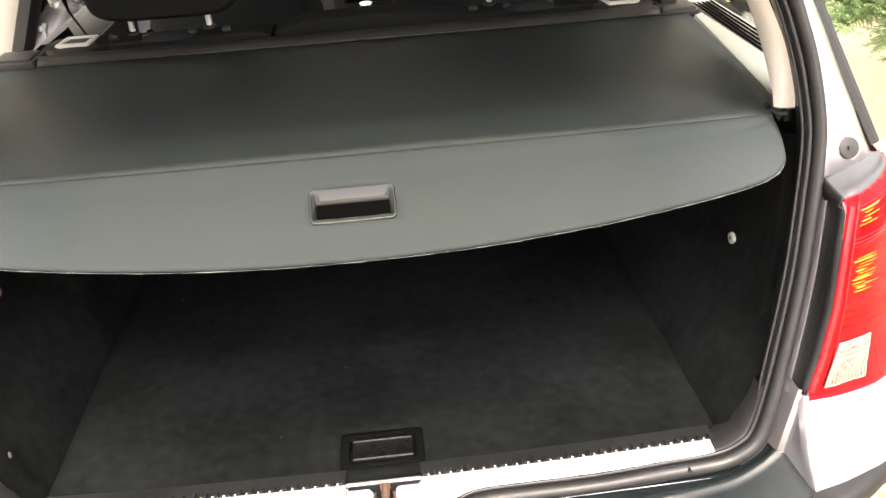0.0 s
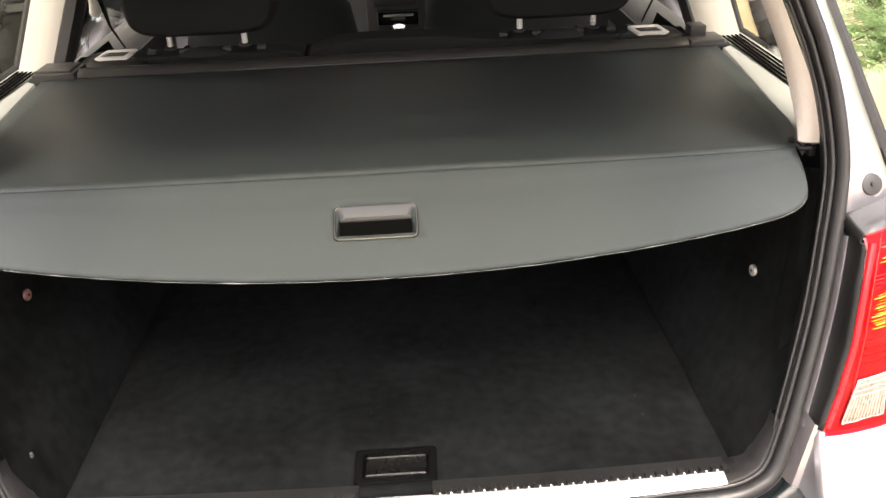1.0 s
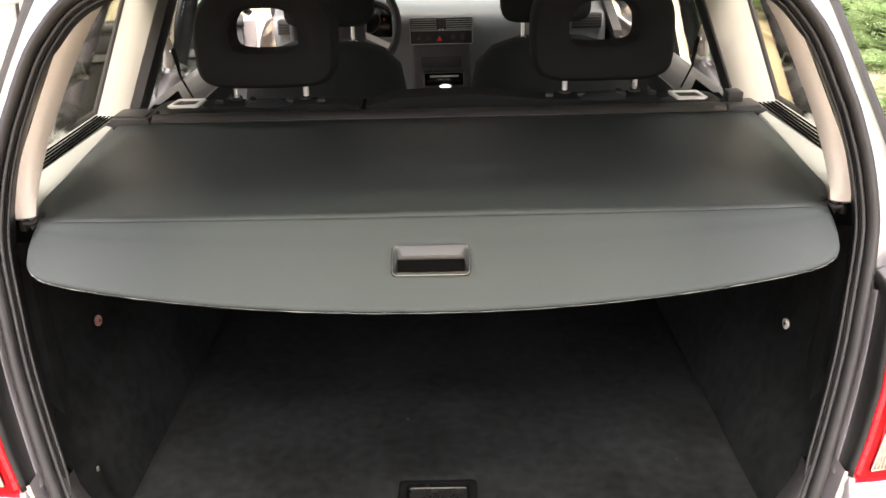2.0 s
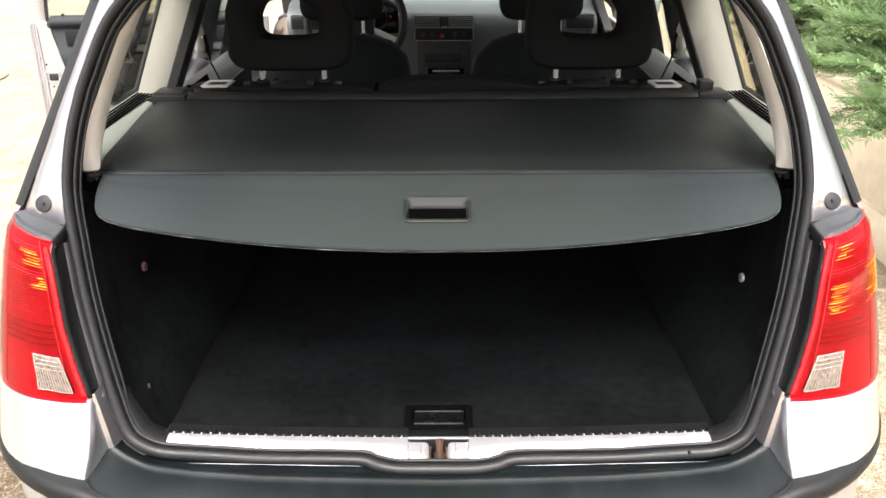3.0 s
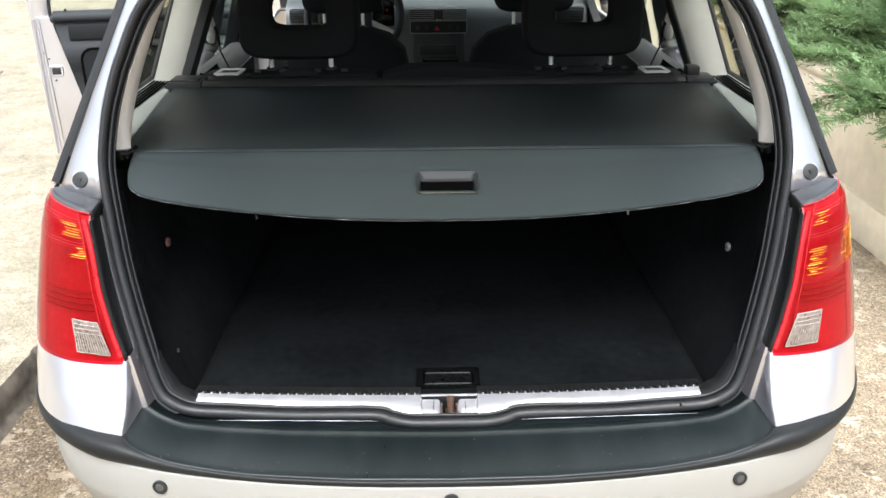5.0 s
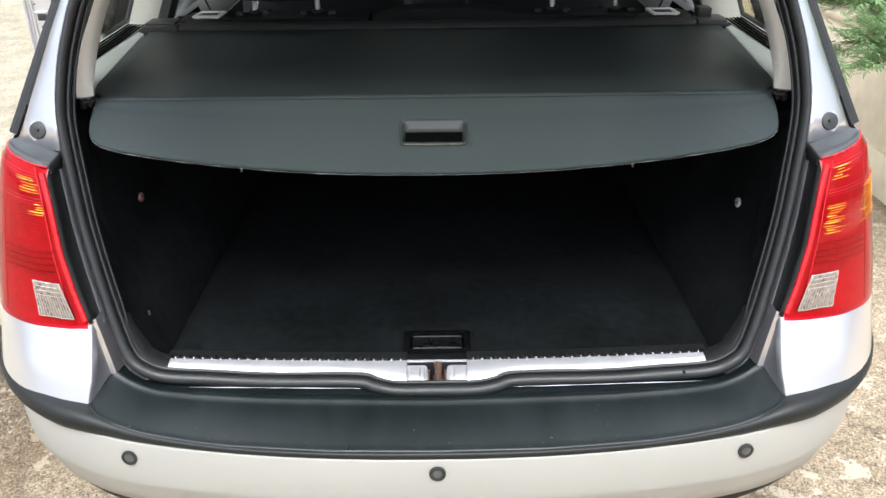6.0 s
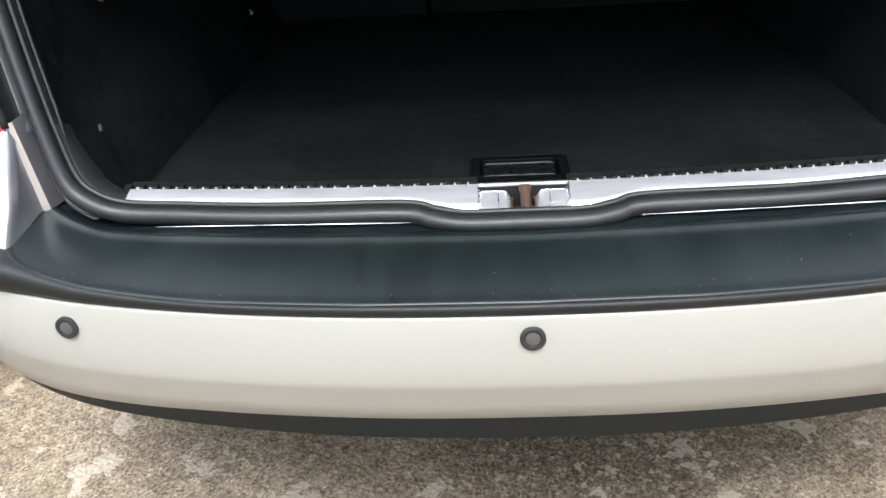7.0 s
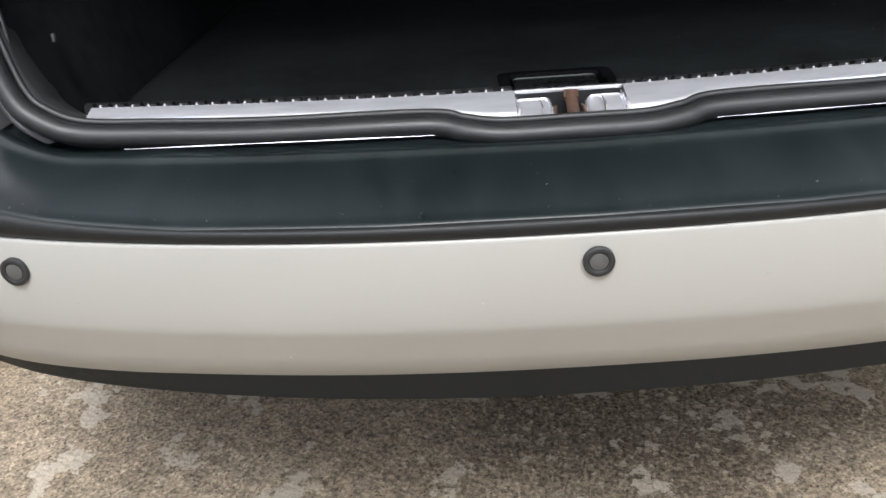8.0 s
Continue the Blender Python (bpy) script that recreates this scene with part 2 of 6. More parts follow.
    bare = mix("MULTIPLY", 1.0, bare, grain)
    bare = mix("MULTIPLY", 1.0, bare, fine)
    stones = tex("ShaderNodeTexVoronoi", 105)
    pale_stone = ramp(stones.outputs["Color"], [(0.78, g(0.0)), (0.85, g(0.55 * k))])
    bare = mix("MIX", pale_stone, bare, patch_rgb.outputs[0])
    c = mix("MIX", worn, c, bare)
    # crumbs of aggregate and flakes of the old smooth skin
    chip = ramp(tex("ShaderNodeTexVoronoi", 210).outputs["Color"], [(0.15, lo(0.62)), (0.45, lo(0.98)), (0.85, g(1.30))])
    c = mix("MULTIPLY", 1.0, c, chip)
    crumb = ramp(tex("ShaderNodeTexVoronoi", 330).outputs["Color"], [(0.10, lo(0.30)), (0.16, g(1.0))])
    c = mix("MULTIPLY", 1.0, c, crumb)
    pits = ramp(tex("ShaderNodeTexNoise", 62, 8, 0.8).outputs[0], [(0.31, lo(0.16)), (0.36, g(1.0))])
    c = mix("MULTIPLY", 0.85, c, pits)
    flake = ramp(math_node("ADD", tex("ShaderNodeTexNoise", 11.0, 7, 0.62).outputs[0], math_node("MULTIPLY", tex("ShaderNodeTexNoise", 34.0, 4, 0.6).outputs[0], 0.35)), [(0.757, g(0.0)), (0.769, g(0.8))])
    flake_rgb = mix("MULTIPLY", 0.5, patch_rgb.outputs[0], fine)
    c = mix("MIX", flake, c, flake_rgb)
    if worn_at:
        # washed-in dirt along the kerb
        silt = nt.nodes.new("ShaderNodeMapRange")
        silt.inputs["From Min"].default_value, silt.inputs["From Max"].default_value = -0.80, -1.15
        nt.links.new(across.outputs["X"], silt.inputs["Value"])
        patchy = ramp(tex("ShaderNodeTexNoise", 6.0, 6, 0.65).outputs[0], [(0.36, g(0.35)), (0.60, g(1.0))])
        silt_rgb = nt.nodes.new("ShaderNodeRGB")
        silt_rgb.outputs[0].default_value = (0.46, 0.41, 0.35, 1)
        c = mix("MULTIPLY", math_node("MULTIPLY", silt.outputs[0], patchy), c, silt_rgb.outputs[0])
    nt.links.new(c, b.inputs["Base Color"])
    bp = nt.nodes.new("ShaderNodeBump")
    bp.inputs["Strength"].default_value, bp.inputs["Distance"].default_value = 0.8 * k, 0.006
    h = math_node("ADD", tex("ShaderNodeTexNoise", 150, 8, 0.75).outputs[0], math_node("MULTIPLY", stones.outputs["Distance"], 0.8))
    nt.links.new(h, bp.inputs["Height"])
    nt.links.new(bp.outputs[0], b.inputs["Normal"])
    return m


GROUND = concrete("rough_concrete", (0.300, 0.243, 0.175), (0.219, 0.174, 0.122), (0.40, 0.35, 0.28), 0.95, (0.10, 0.40, 0.0))
PAVING = concrete("pale_concrete", (0.23, 0.20, 0.150), (0.17, 0.147, 0.108), (0.27, 0.235, 0.18), 0.45)

# ---- mesh helpers ----


def part(name, bm, mat, parent=None, label="", side=1, smooth=True, sharp=35, solid=0.0, bevel=0.0, offset=-1.0):
    """Links a bmesh as one mesh object; side -1 mirrors it across the car's middle plane."""
    if side < 0:
        for v in bm.verts:
            v.co.x = -v.co.x
        bmesh.ops.reverse_faces(bm, faces=bm.faces)
    me = bpy.data.meshes.new(name)
    bm.to_mesh(me)
    bm.free()
    me.materials.append(mat)
    if smooth:
        me.polygons.foreach_set("use_smooth", [True] * len(me.polygons))
        me.set_sharp_from_angle(angle=radians(sharp))
    ob = new(name, me)
    if parent:
        ob.parent = parent
    if label:
        ob["label"] = label
    if solid:
        md = ob.modifiers.new("thickness", "SOLIDIFY")
        md.thickness, md.offset = solid, offset
    if bevel:
        md = ob.modifiers.new("edges", "BEVEL")
        md.width, md.segments, md.limit_method = bevel, 2, "ANGLE"
    return ob


def curve(points, n):
    """n points along a smooth curve through the given ones (Catmull-Rom, even in the parameter)."""
    pts = [Vector(p) for p in points]
    pts = [2 * pts[0] - pts[1], *pts, 2 * pts[-1] - pts[-2]]
    out = []
    for i in range(n):
        u = i / (n - 1) * (len(pts) - 3)
        k = min(int(u), len(pts) - 4)
        t = u - k
        a, b, c, d = pts[k:k + 4]
        out.append(0.5 * (2 * b + (c - a) * t + (2 * a - 5 * b + 4 * c - d) * t * t + (3 * b - a - 3 * c + d) * t ** 3))
    return out


def loft(rings, closed=False, caps=False, bm=None, flip=False):
    """Quads between rings of equally many points."""
    bm = bm or bmesh.new()
    vs = [[bm.verts.new(p) for p in r] for r in rings]
    n = len(vs[0])
    for r, s in zip(vs, vs[1:]):
        for i in range(n if closed else n - 1):
            j = (i + 1) % n
            q = (r[i], r[j], s[j], s[i])
            bm.faces.new(q[::-1] if flip else q)
    if caps:
        bm.faces.new(vs[0][::-1])
        bm.faces.new(vs[-1])
    return bm


def box(x0, x1, y0, y1, z0, z1, bm=None, bevel=0.0, m=None):
    own = bmesh.new()
    bmesh.ops.create_cube(own, size=1, matrix=Matrix.LocRotScale(((x0 + x1) / 2, (y0 + y1) / 2, (z0 + z1) / 2), None, (x1 - x0, y1 - y0, z1 - z0)))
    if bevel:
        bmesh.ops.bevel(own, geom=own.edges[:], offset=bevel, segments=2, profile=0.5, affect="EDGES")
    if m:
        own.transform(m)
    return join(bm, own)


def join(bm, other):
    if bm is None:
        return other
    me = bpy.data.meshes.new("scratch")
    other.to_mesh(me)
    other.free()
    bm.from_mesh(me)
    bpy.data.meshes.remove(me)
    return bm


def tube(path, radius, sides=10, bm=None, closed=False, squash=1.0):
    """A round bar along a path; radius may be one number or one per point."""
    pts = [Vector(p) for p in path]
    n = len(pts)
    rad = radius if isinstance(radius, (list, tuple)) else [radius] * n
    rings, up = [], Vector((0.0123, 0.03, 1)).normalized()
    for i, p in enumerate(pts):
        if closed:
            t = (pts[(i + 1) % n] - pts[i - 1]).normalized()
        else:
            t = (pts[min(i + 1, n - 1)] - pts[max(i - 1, 0)]).normalized()
        if abs(t.dot(up)) > 0.95:
            up = Vector((1, 0.02, 0.01)).normalized()
        a = t.cross(up).normalized()
        b = a.cross(t).normalized()
        up = b
        rings.append([p + rad[i] * (math.cos(k * math.tau / sides) * a + squash * math.sin(k * math.tau / sides) * b) for k in range(sides)])
    if closed:
        rings.append(rings[0])
        out = loft(rings, closed=True)
        bmesh.ops.remove_doubles(out, verts=out.verts, dist=1e-6)
    else:
        out = loft(rings, closed=True, caps=True)
    return join(bm, out)


def disc(center, normal, radius, depth, bm=None, sides=24, bevel=0.0, radius2=None):
    """A short cylinder whose outer face looks along the normal."""
    own = bmesh.new()
    q = Vector(normal).to_track_quat("Z", "Y").to_matrix().to_4x4()
    bmesh.ops.create_cone(own, cap_ends=True, segments=sides, radius1=radius, radius2=radius2 or radius, depth=depth,
                          matrix=Matrix.Translation(center) @ q)
    if bevel:
        rim = [e for e in own.edges if e.calc_face_angle(0) > 1.0]
        bmesh.ops.bevel(own, geom=rim, offset=bevel, segments=2, profile=0.5, affect="EDGES")
    return join(bm, own)


def ring(center, normal, r_out, r_in, depth, bm=None, sides=28):
    q = Vector(normal).to_track_quat("Z", "Y").to_matrix().to_4x4()
    m = Matrix.Translation(center) @ q
    prof = [(r_in, -depth / 2), (r_in, depth / 2), ((r_in * 3 + r_out) / 4, depth * 0.7), ((r_in + r_out * 3) / 4, depth * 0.7), (r_out, depth / 2), (r_out, -depth / 2)]
    rings = []
    for k in range(sides + 1):
        a = k * math.tau / sides
        rings.append([m @ Vector((r * math.cos(a), r * math.sin(a), h)) for r, h in prof])
    own = loft(rings, closed=True)
    bmesh.ops.remove_doubles(own, verts=own.verts, dist=1e-7)
    return join(bm, own)


def rounded(w, h, r, n=5):
    """Corner-rounded rectangle outline, counter-clockwise, centred."""
    out = []
    for cx, cy, a0 in ((w / 2 - r, h / 2 - r, 0), (-w / 2 + r, h / 2 - r, 90), (-w / 2 + r, -h / 2 + r, 180), (w / 2 - r, -h / 2 + r, 270)):
        for k in range(n + 1):
            a = radians(a0 + 90 * k / n)
            out.append((cx + r * math.cos(a), cy + r * math.sin(a)))
    return out


def mirrored(points):
    """A right-hand half path from the middle, completed to both sides."""
    return [(-x, y, z) for x, y, z in points[::-1] if x > 1e-6] + list(points)


def thing(name, label, category, kind="", group="", at=(0, 0, 0)):
    e = new(name)
    e.location = at
    return tagged(e, label, category, group, kind)

# ---- ground and surroundings ----
KERB_X, KERB_H = -1.36, 0.115
WALL_X = 1.95


def ground_sheet():
    """One sheet to the horizon, finer and slightly uneven near the car."""
    bm = bmesh.new()
    ticks = [-400, -120, -40, -15, -8, -5] + [-4 + 0.1 * i for i in range(81)] + [5, 8, 15, 40, 120, 400]
    rows = [[bm.verts.new((x, y + 1.5, 0.006 * noise.noise((x * 1.3, y * 1.3, 0)) + 0.002 * noise.noise((x * 7, y * 7, 3)) if abs(x) < 5 and abs(y) < 5 else 0.0))
             for x in ticks] for y in ticks]
    for r, s in zip(rows, rows[1:]):
        for i in range(len(ticks) - 1):
            bm.faces.new((r[i], r[i + 1], s[i + 1], s[i]))
    return tagged(part("ground", bm, GROUND), "rough weathered concrete yard with pale patches", "ground", kind="structure")


def raised_pavement():
    """Slab with a worn, chipped front edge; a real step up from the yard."""
    ys = [-12 + 0.25 * i for i in range(44)] + [-1 + 0.016 * i for i in range(376)] + [5 + 0.2 * i for i in range(1, 86)]
    rings, face = [], []
    for y in ys:
        w = 0.012 * noise.noise((0.5, y * 1.7, 0)) + 0.006 * noise.noise((0.2, y * 7, 4))
        chip = max(0.0, noise.noise((5, y * 4.3, 8)) - 0.15) * 0.045
        c = 0.012 + 0.010 * noise.noise((7, y * 5, 1)) + 0.010 * noise.noise((3, y * 17, 1)) + chip * 0.5
        h = KERB_H + 0.006 * noise.noise((9, y * 1.5, 2))
        x = KERB_X + w + 0.008 * noise.noise((2, y * 23, 6)) - chip
        rough = lambda k: 0.006 * noise.noise((k * 1.7, y * 11, 7)) + 0.005 * noise.noise((k * 3.1, y * 31, 3))
        face.append([(x + 0.05 + 0.02 * noise.noise((8, y * 6, 2)), y, -0.02), (x + 0.022 + rough(1), y, 0.012)] +
                    [(x + 0.010 + rough(k), y, h * f) for k, f in ((2, 0.25), (3, 0.45), (4, 0.62))] + [(x + rough(5) * 0.6, y, h - c * 1.2), (x - c * 0.6, y, h - c * 0.35)])
        rings.append([(x - c * 0.6, y, h - c * 0.35), (x - c * 1.8, y, h), (x - 0.35, y, h), (x - 3, y, h), (x - 30, y, h)])
    slab = tagged(part("pavement", loft(rings), PAVING), "raised pale concrete pavement with a chipped edge", "pavement", kind="structure")
    part("kerb_face", loft(face), KERB, slab, "dark kerb face")


def garden_wall():
    wall = tagged(part("garden_wall", box(WALL_X, WALL_X + 0.22, -3, 14, -0.1, 0.62, bevel=0.012), WALL_PAINT), "low cream rendered planter wall", "wall", kind="structure")
    part("plinth", box(WALL_X - 0.022, WALL_X + 0.02, -3, 14, -0.1, 0.195, bevel=0.008), WALL_PAINT, wall)
    part("coping", box(WALL_X - 0.015, WALL_X + 0.25, -3, 14, 0.62, 0.655, bevel=0.008), WALL_CAP, wall)
    bm = bmesh.new()
    rows = [[bm.verts.new((WALL_X + 0.2 + 0.3 * i, -3 + 0.4 * j, 0.56 + 0.05 * i * (i < 12) * 0.6 + 0.05 * noise.noise((i * 0.4, j * 0.4, 0)))) for i in range(16)] for j in range(43)]
    for r, s in zip(rows, rows[1:]):
        for i in range(15):
            bm.faces.new((r[i], r[i + 1], s[i + 1], s[i]))
    for e in ([r[-1] for r in rows], rows[0][::-1], rows[-1]):  # banks down to the ground
        low = [bm.verts.new((v.co.x, v.co.y, -0.1)) for v in e]
        for i in range(len(e) - 1):
            bm.faces.new((e[i], low[i], low[i + 1], e[i + 1]))
    tagged(part("planting_bed", bm, SOIL), "dark soil bed behind the low wall", "soil", kind="structure")


def grit():
    """Loose grit and small stones on the concrete behind the car and along the kerb."""
    rng = random.Random(4)
    verts, faces = [], []
    for k in range(1500):
        if k < 900:
            x, y = rng.uniform(-1.2, 1.5), rng.uniform(-0.5, 1.0)
        else:
            x, y = rng.gauss(-1.22, 0.08), rng.uniform(-0.5, 4)
        r = rng.choice((0.0007, 0.0010, 0.0014, 0.0018, 0.0028)) * rng.uniform(0.7, 1.4)
        b = len(verts)
        a = rng.uniform(0, 6)
        for j in range(5):
            verts.append((x + r * math.cos(a + j * 1.2566) * rng.uniform(0.7, 1.3), y + r * math.sin(a + j * 1.2566) * rng.uniform(0.7, 1.3), 0.002))
        verts.append((x + r * rng.uniform(-0.3, 0.3), y + r * rng.uniform(-0.3, 0.3), 0.0035 + r * rng.uniform(0.3, 0.8)))
        faces += [(b + j, b + (j + 1) % 5, b + 5) for j in range(5)]
    me = bpy.data.meshes.new("loose_grit")
    me.from_pydata(verts, [], faces)
    me.materials.append(STONE)
    tagged(new("loose_grit", me), "fine loose grit scattered over the concrete", "grit", kind="stuff")


def leaf_litter():
    """A few dry leaves and twig ends blown against the kerb and over the yard."""
    rng = random.Random(12)
    bm = bmesh.new()
    for k in range(46):
        if k < 22:
            x, y = rng.uniform(0.95, 1.9), rng.uniform(-0.3, 2.5)
        elif k < 36:
            x, y = rng.gauss(-1.27, 0.05), rng.uniform(-0.2, 2.5)
        else:
            x, y = rng.uniform(-0.8, 0.9), rng.uniform(0.05, 0.45)
        a, ln = rng.uniform(0, 6.3), rng.uniform(0.006, 0.016)
        d, w = Vector((math.cos(a), math.sin(a), 0)) * ln, Vector((-math.sin(a), math.cos(a), 0)) * ln * rng.uniform(0.15, 0.4)
        c = Vector((x, y, 0.011))
        bm.faces.new([bm.verts.new(c + q) for q in (-d, -d * 0.2 - w + Vector((0, 0, 0.003)), d + Vector((0, 0, 0.004)), d * 0.1 + w)])
    tagged(part("leaf_litter", bm, BARK), "scattered dry brown leaves on the concrete", "leaves", kind="stuff")


def juniper(x, y, z, size, seed, tall=1.0, sprays=34, spill=0):
    """Spreading juniper: a short trunk, radiating limbs and feathery drooping sprays of needles."""
    rng = random.Random(seed)
    bush = thing("juniper_bush", "feathery green juniper bush growing behind the wall", "bush", group="junipers along the wall", at=(x, y, z))
    trunk = tube([(0, 0, -0.1), (0.02, 0.01, 0.12 * size), (0.0, -0.02, 0.35 * size * tall)], [0.05 * size, 0.04 * size, 0.015 * size], 8)
    verts, faces = [], []
    for i in range(int(95 * size) + spill):
        az = rng.uniform(0, math.tau)
        el = rng.uniform(0.02, 1.25) * tall
        length = size * rng.uniform(0.45, 0.95)
        sag = 0.16
        if i >= int(95 * size):  # low limbs that hang out over the wall
            az, el, length, sag = math.pi + rng.uniform(-0.5, 0.9), rng.uniform(0.05, 0.40), size * rng.uniform(0.62, 0.92), rng.uniform(0.18, 0.38)
        d = Vector((math.cos(az) * math.cos(el), math.sin(az) * math.cos(el), math.sin(el)))
        p = [Vector((0, 0, 0.15 * size)) + d * length * t + Vector((0, 0, -sag * length * t * t)) for t in (0, 0.35, 0.7, 1.0)]
        tube(p, [0.009 * size, 0.006 * size, 0.0035 * size, 0.0015], 5, bm=trunk)
        for j in range(sprays):
            t = rng.uniform(0.18, 1.04)
            k = min(int(t * 3), 2)
            base = p[k].lerp(p[k + 1], min(1, t * 3 - k))
            out = (d + Vector((rng.uniform(-0.7, 0.7), rng.uniform(-0.7, 0.7), rng.uniform(-0.55, 0.35)))).normalized()
            ln = size * rng.uniform(0.08, 0.19)
            side = out.cross(Vector((rng.uniform(-0.3, 0.3), rng.uniform(-0.3, 0.3), 1))).normalized()
            norm = side.cross(out)
            for s in range(12):
                f = (s + 1) / 12
                root = base + out * ln * f + norm * rng.uniform(-0.01, 0.01)
                for sg in (-1, 1):
                    tip = root + (out * 0.75 + side * sg * rng.uniform(0.6, 1.0) + norm * rng.uniform(-0.35, 0.35)) * ln * 0.38 * (1.15 - f)
                    w = (tip - root).cross(norm).normalized() * 0.0030 * size
                    b = len(verts)
                    mid = root.lerp(tip, 0.45)
                    verts += [root[:], (mid + w)[:], tip[:], (mid - w + norm * 0.004)[:]]
                    faces.append((b, b + 1, b + 2, b + 3))
    part("trunk", trunk, BARK, bush)
    me = bpy.data.meshes.new("crown")
    me.from_pydata(verts, [], faces)
    me.materials.append(NEEDLE)
    crown = new("crown", me)
    crown.parent = bush


# ---- the car ----
# x to its right, y forward from the rear bumper, z up

RAKE = 0.33  # of the tailgate opening


def seal_path():
    """Right half of the weatherstrip's centre line, from the middle of the sill up to the roof."""
    sill = [(0.0, 0.136, 0.597), (0.07, 0.137, 0.597), (0.108, 0.143, 0.601), (0.145, 0.151, 0.606), (0.30, 0.152, 0.608), (0.41, 0.157, 0.612), (0.485, 0.159, 0.617)]
    rise = [(0.523, 0.633), (0.545, 0.655), (0.563, 0.705), (0.588, 0.795), (0.608, 0.880), (0.622, 0.965), (0.631, 1.030), (0.632, 1.075), (0.623, 1.140), (0.610, 1.190), (0.593, 1.238), (0.548, 1.330), (0.47, 1.395)]
    return sill + [(x, 0.150 + RAKE * (z - 0.6), z) for x, z in rise] + [(0.30, 0.425, 1.425), (0.0, 0.430, 1.435)]


SEAL = [Vector(p) for p in curve(mirrored(seal_path()), 240)]


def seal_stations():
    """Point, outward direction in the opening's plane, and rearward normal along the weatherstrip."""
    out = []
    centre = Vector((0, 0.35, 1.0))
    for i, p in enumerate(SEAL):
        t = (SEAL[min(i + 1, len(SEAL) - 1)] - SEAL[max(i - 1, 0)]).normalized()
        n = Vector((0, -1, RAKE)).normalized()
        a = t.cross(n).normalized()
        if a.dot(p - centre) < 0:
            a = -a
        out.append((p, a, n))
    return out


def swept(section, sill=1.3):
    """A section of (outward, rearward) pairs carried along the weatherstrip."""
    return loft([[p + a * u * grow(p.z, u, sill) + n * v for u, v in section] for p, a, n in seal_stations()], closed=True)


def grow(z, u, sill=1.3):
    """The weatherstrip is narrower up the pillars, and stands a little higher on the sill."""
    f = min(1.0, max(0.0, (z - 0.625) / 0.11))
    f = f * f * (3 - 2 * f)
    g = min(1.0, max(0.0, (z - 0.90) / 0.12))
    return 1 - (0.15 + 0.13 * g) * f if u > 0 else sill + (1 - sill) * f


def plan(z):
    """Right-hand plan of the rear corner at a height: inner edge, round the corner, to the side."""
    keys = [
        (0.585, ((0.603, 0.094), (0.665, 0.108), (0.735, 0.140), (0.800, 0.215), (0.842, 0.330), (0.858, 0.480))),
        (0.640, ((0.594, 0.112), (0.660, 0.128), (0.735, 0.162), (0.800, 0.235), (0.842, 0.340), (0.858, 0.480))),
        (0.688, ((0.593, 0.132), (0.650, 0.150), (0.728, 0.182), (0.794, 0.246), (0.838, 0.345), (0.856, 0.480))),
        (0.730, ((0.597, 0.158), (0.650, 0.168), (0.720, 0.194), (0.788, 0.250), (0.834, 0.348), (0.852, 0.480))),
        (0.780, ((0.612, 0.170), (0.657, 0.180), (0.714, 0.203), (0.778, 0.252), (0.825, 0.349), (0.844, 0.480))),
        (0.850, ((0.627, 0.185), (0.662, 0.194), (0.710, 0.216), (0.766, 0.262), (0.808, 0.352), (0.830, 0.480))),
        (0.927, ((0.636, 0.205), (0.666, 0.213), (0.706, 0.235), (0.750, 0.276), (0.784, 0.350), (0.806, 0.470))),
        (0.970, ((0.649, 0.230), (0.676, 0.238), (0.704, 0.256), (0.738, 0.290), (0.764, 0.348), (0.786, 0.460))),
        (1.000, ((0.655, 0.249), (0.684, 0.257), (0.704, 0.272), (0.727, 0.300), (0.746, 0.345), (0.768, 0.440))),
    ]
    for (z0, a), (z1, b) in zip(keys, keys[1:]):
        if z <= z1 or z1 == keys[-1][0]:
            f = (z - z0) / (z1 - z0)
            return [(x0 + (x1 - x0) * f, y0 + (y1 - y0) * f, z) for (x0, y0), (x1, y1) in zip(a, b)]


def corner(levels, n=20, last=None, grow=0.0):
    """Rear corner surface between heights; grow moves it outwards."""
    rings = []
    for z in levels:
        c = curve(plan(z), n)
        if grow:
            c = [p + Vector((p.x - 0.45, p.y - 0.75, 0)).normalized() * grow for p in c]
        rings.append(c if last is None else c[:last])
    return rings


def bumper_plan(inset=0.0, n=33):
    half = [(0.0, 0.0), (0.18, 0.004), (0.36, 0.020), (0.53, 0.049), (0.64, 0.088), (0.735, 0.150), (0.800, 0.240), (0.836, 0.350), (0.850, 0.480)]
    pts = mirrored([(x, y, 0) for x, y in half])
    out = curve(pts, 97)
    res = []
    for i, p in enumerate(out):
        t = (out[min(i + 1, 96)] - out[max(i - 1, 0)]).normalized()
        res.append(p + Vector((-t.y, t.x, 0)) * inset)
    return res


def side_width(z):
    """Half width of the body side at a height."""
    keys = [(0.18, 0.815), (0.35, 0.845), (0.55, 0.858), (0.72, 0.856), (0.88, 0.832), (0.955, 0.803), (1.05, 0.780), (1.24, 0.728), (1.40, 0.672), (1.45, 0.60)]
    for (z0, a), (z1, b) in zip(keys, keys[1:]):
        if z <= z1:
            return a + (b - a) * (z - z0) / (z1 - z0)
    return keys[-1][1]


def nose(y):
    """The body narrows towards its front."""
    return 1.0 - 0.16 * max(0.0, (y - 3.5) / 0.9) ** 2


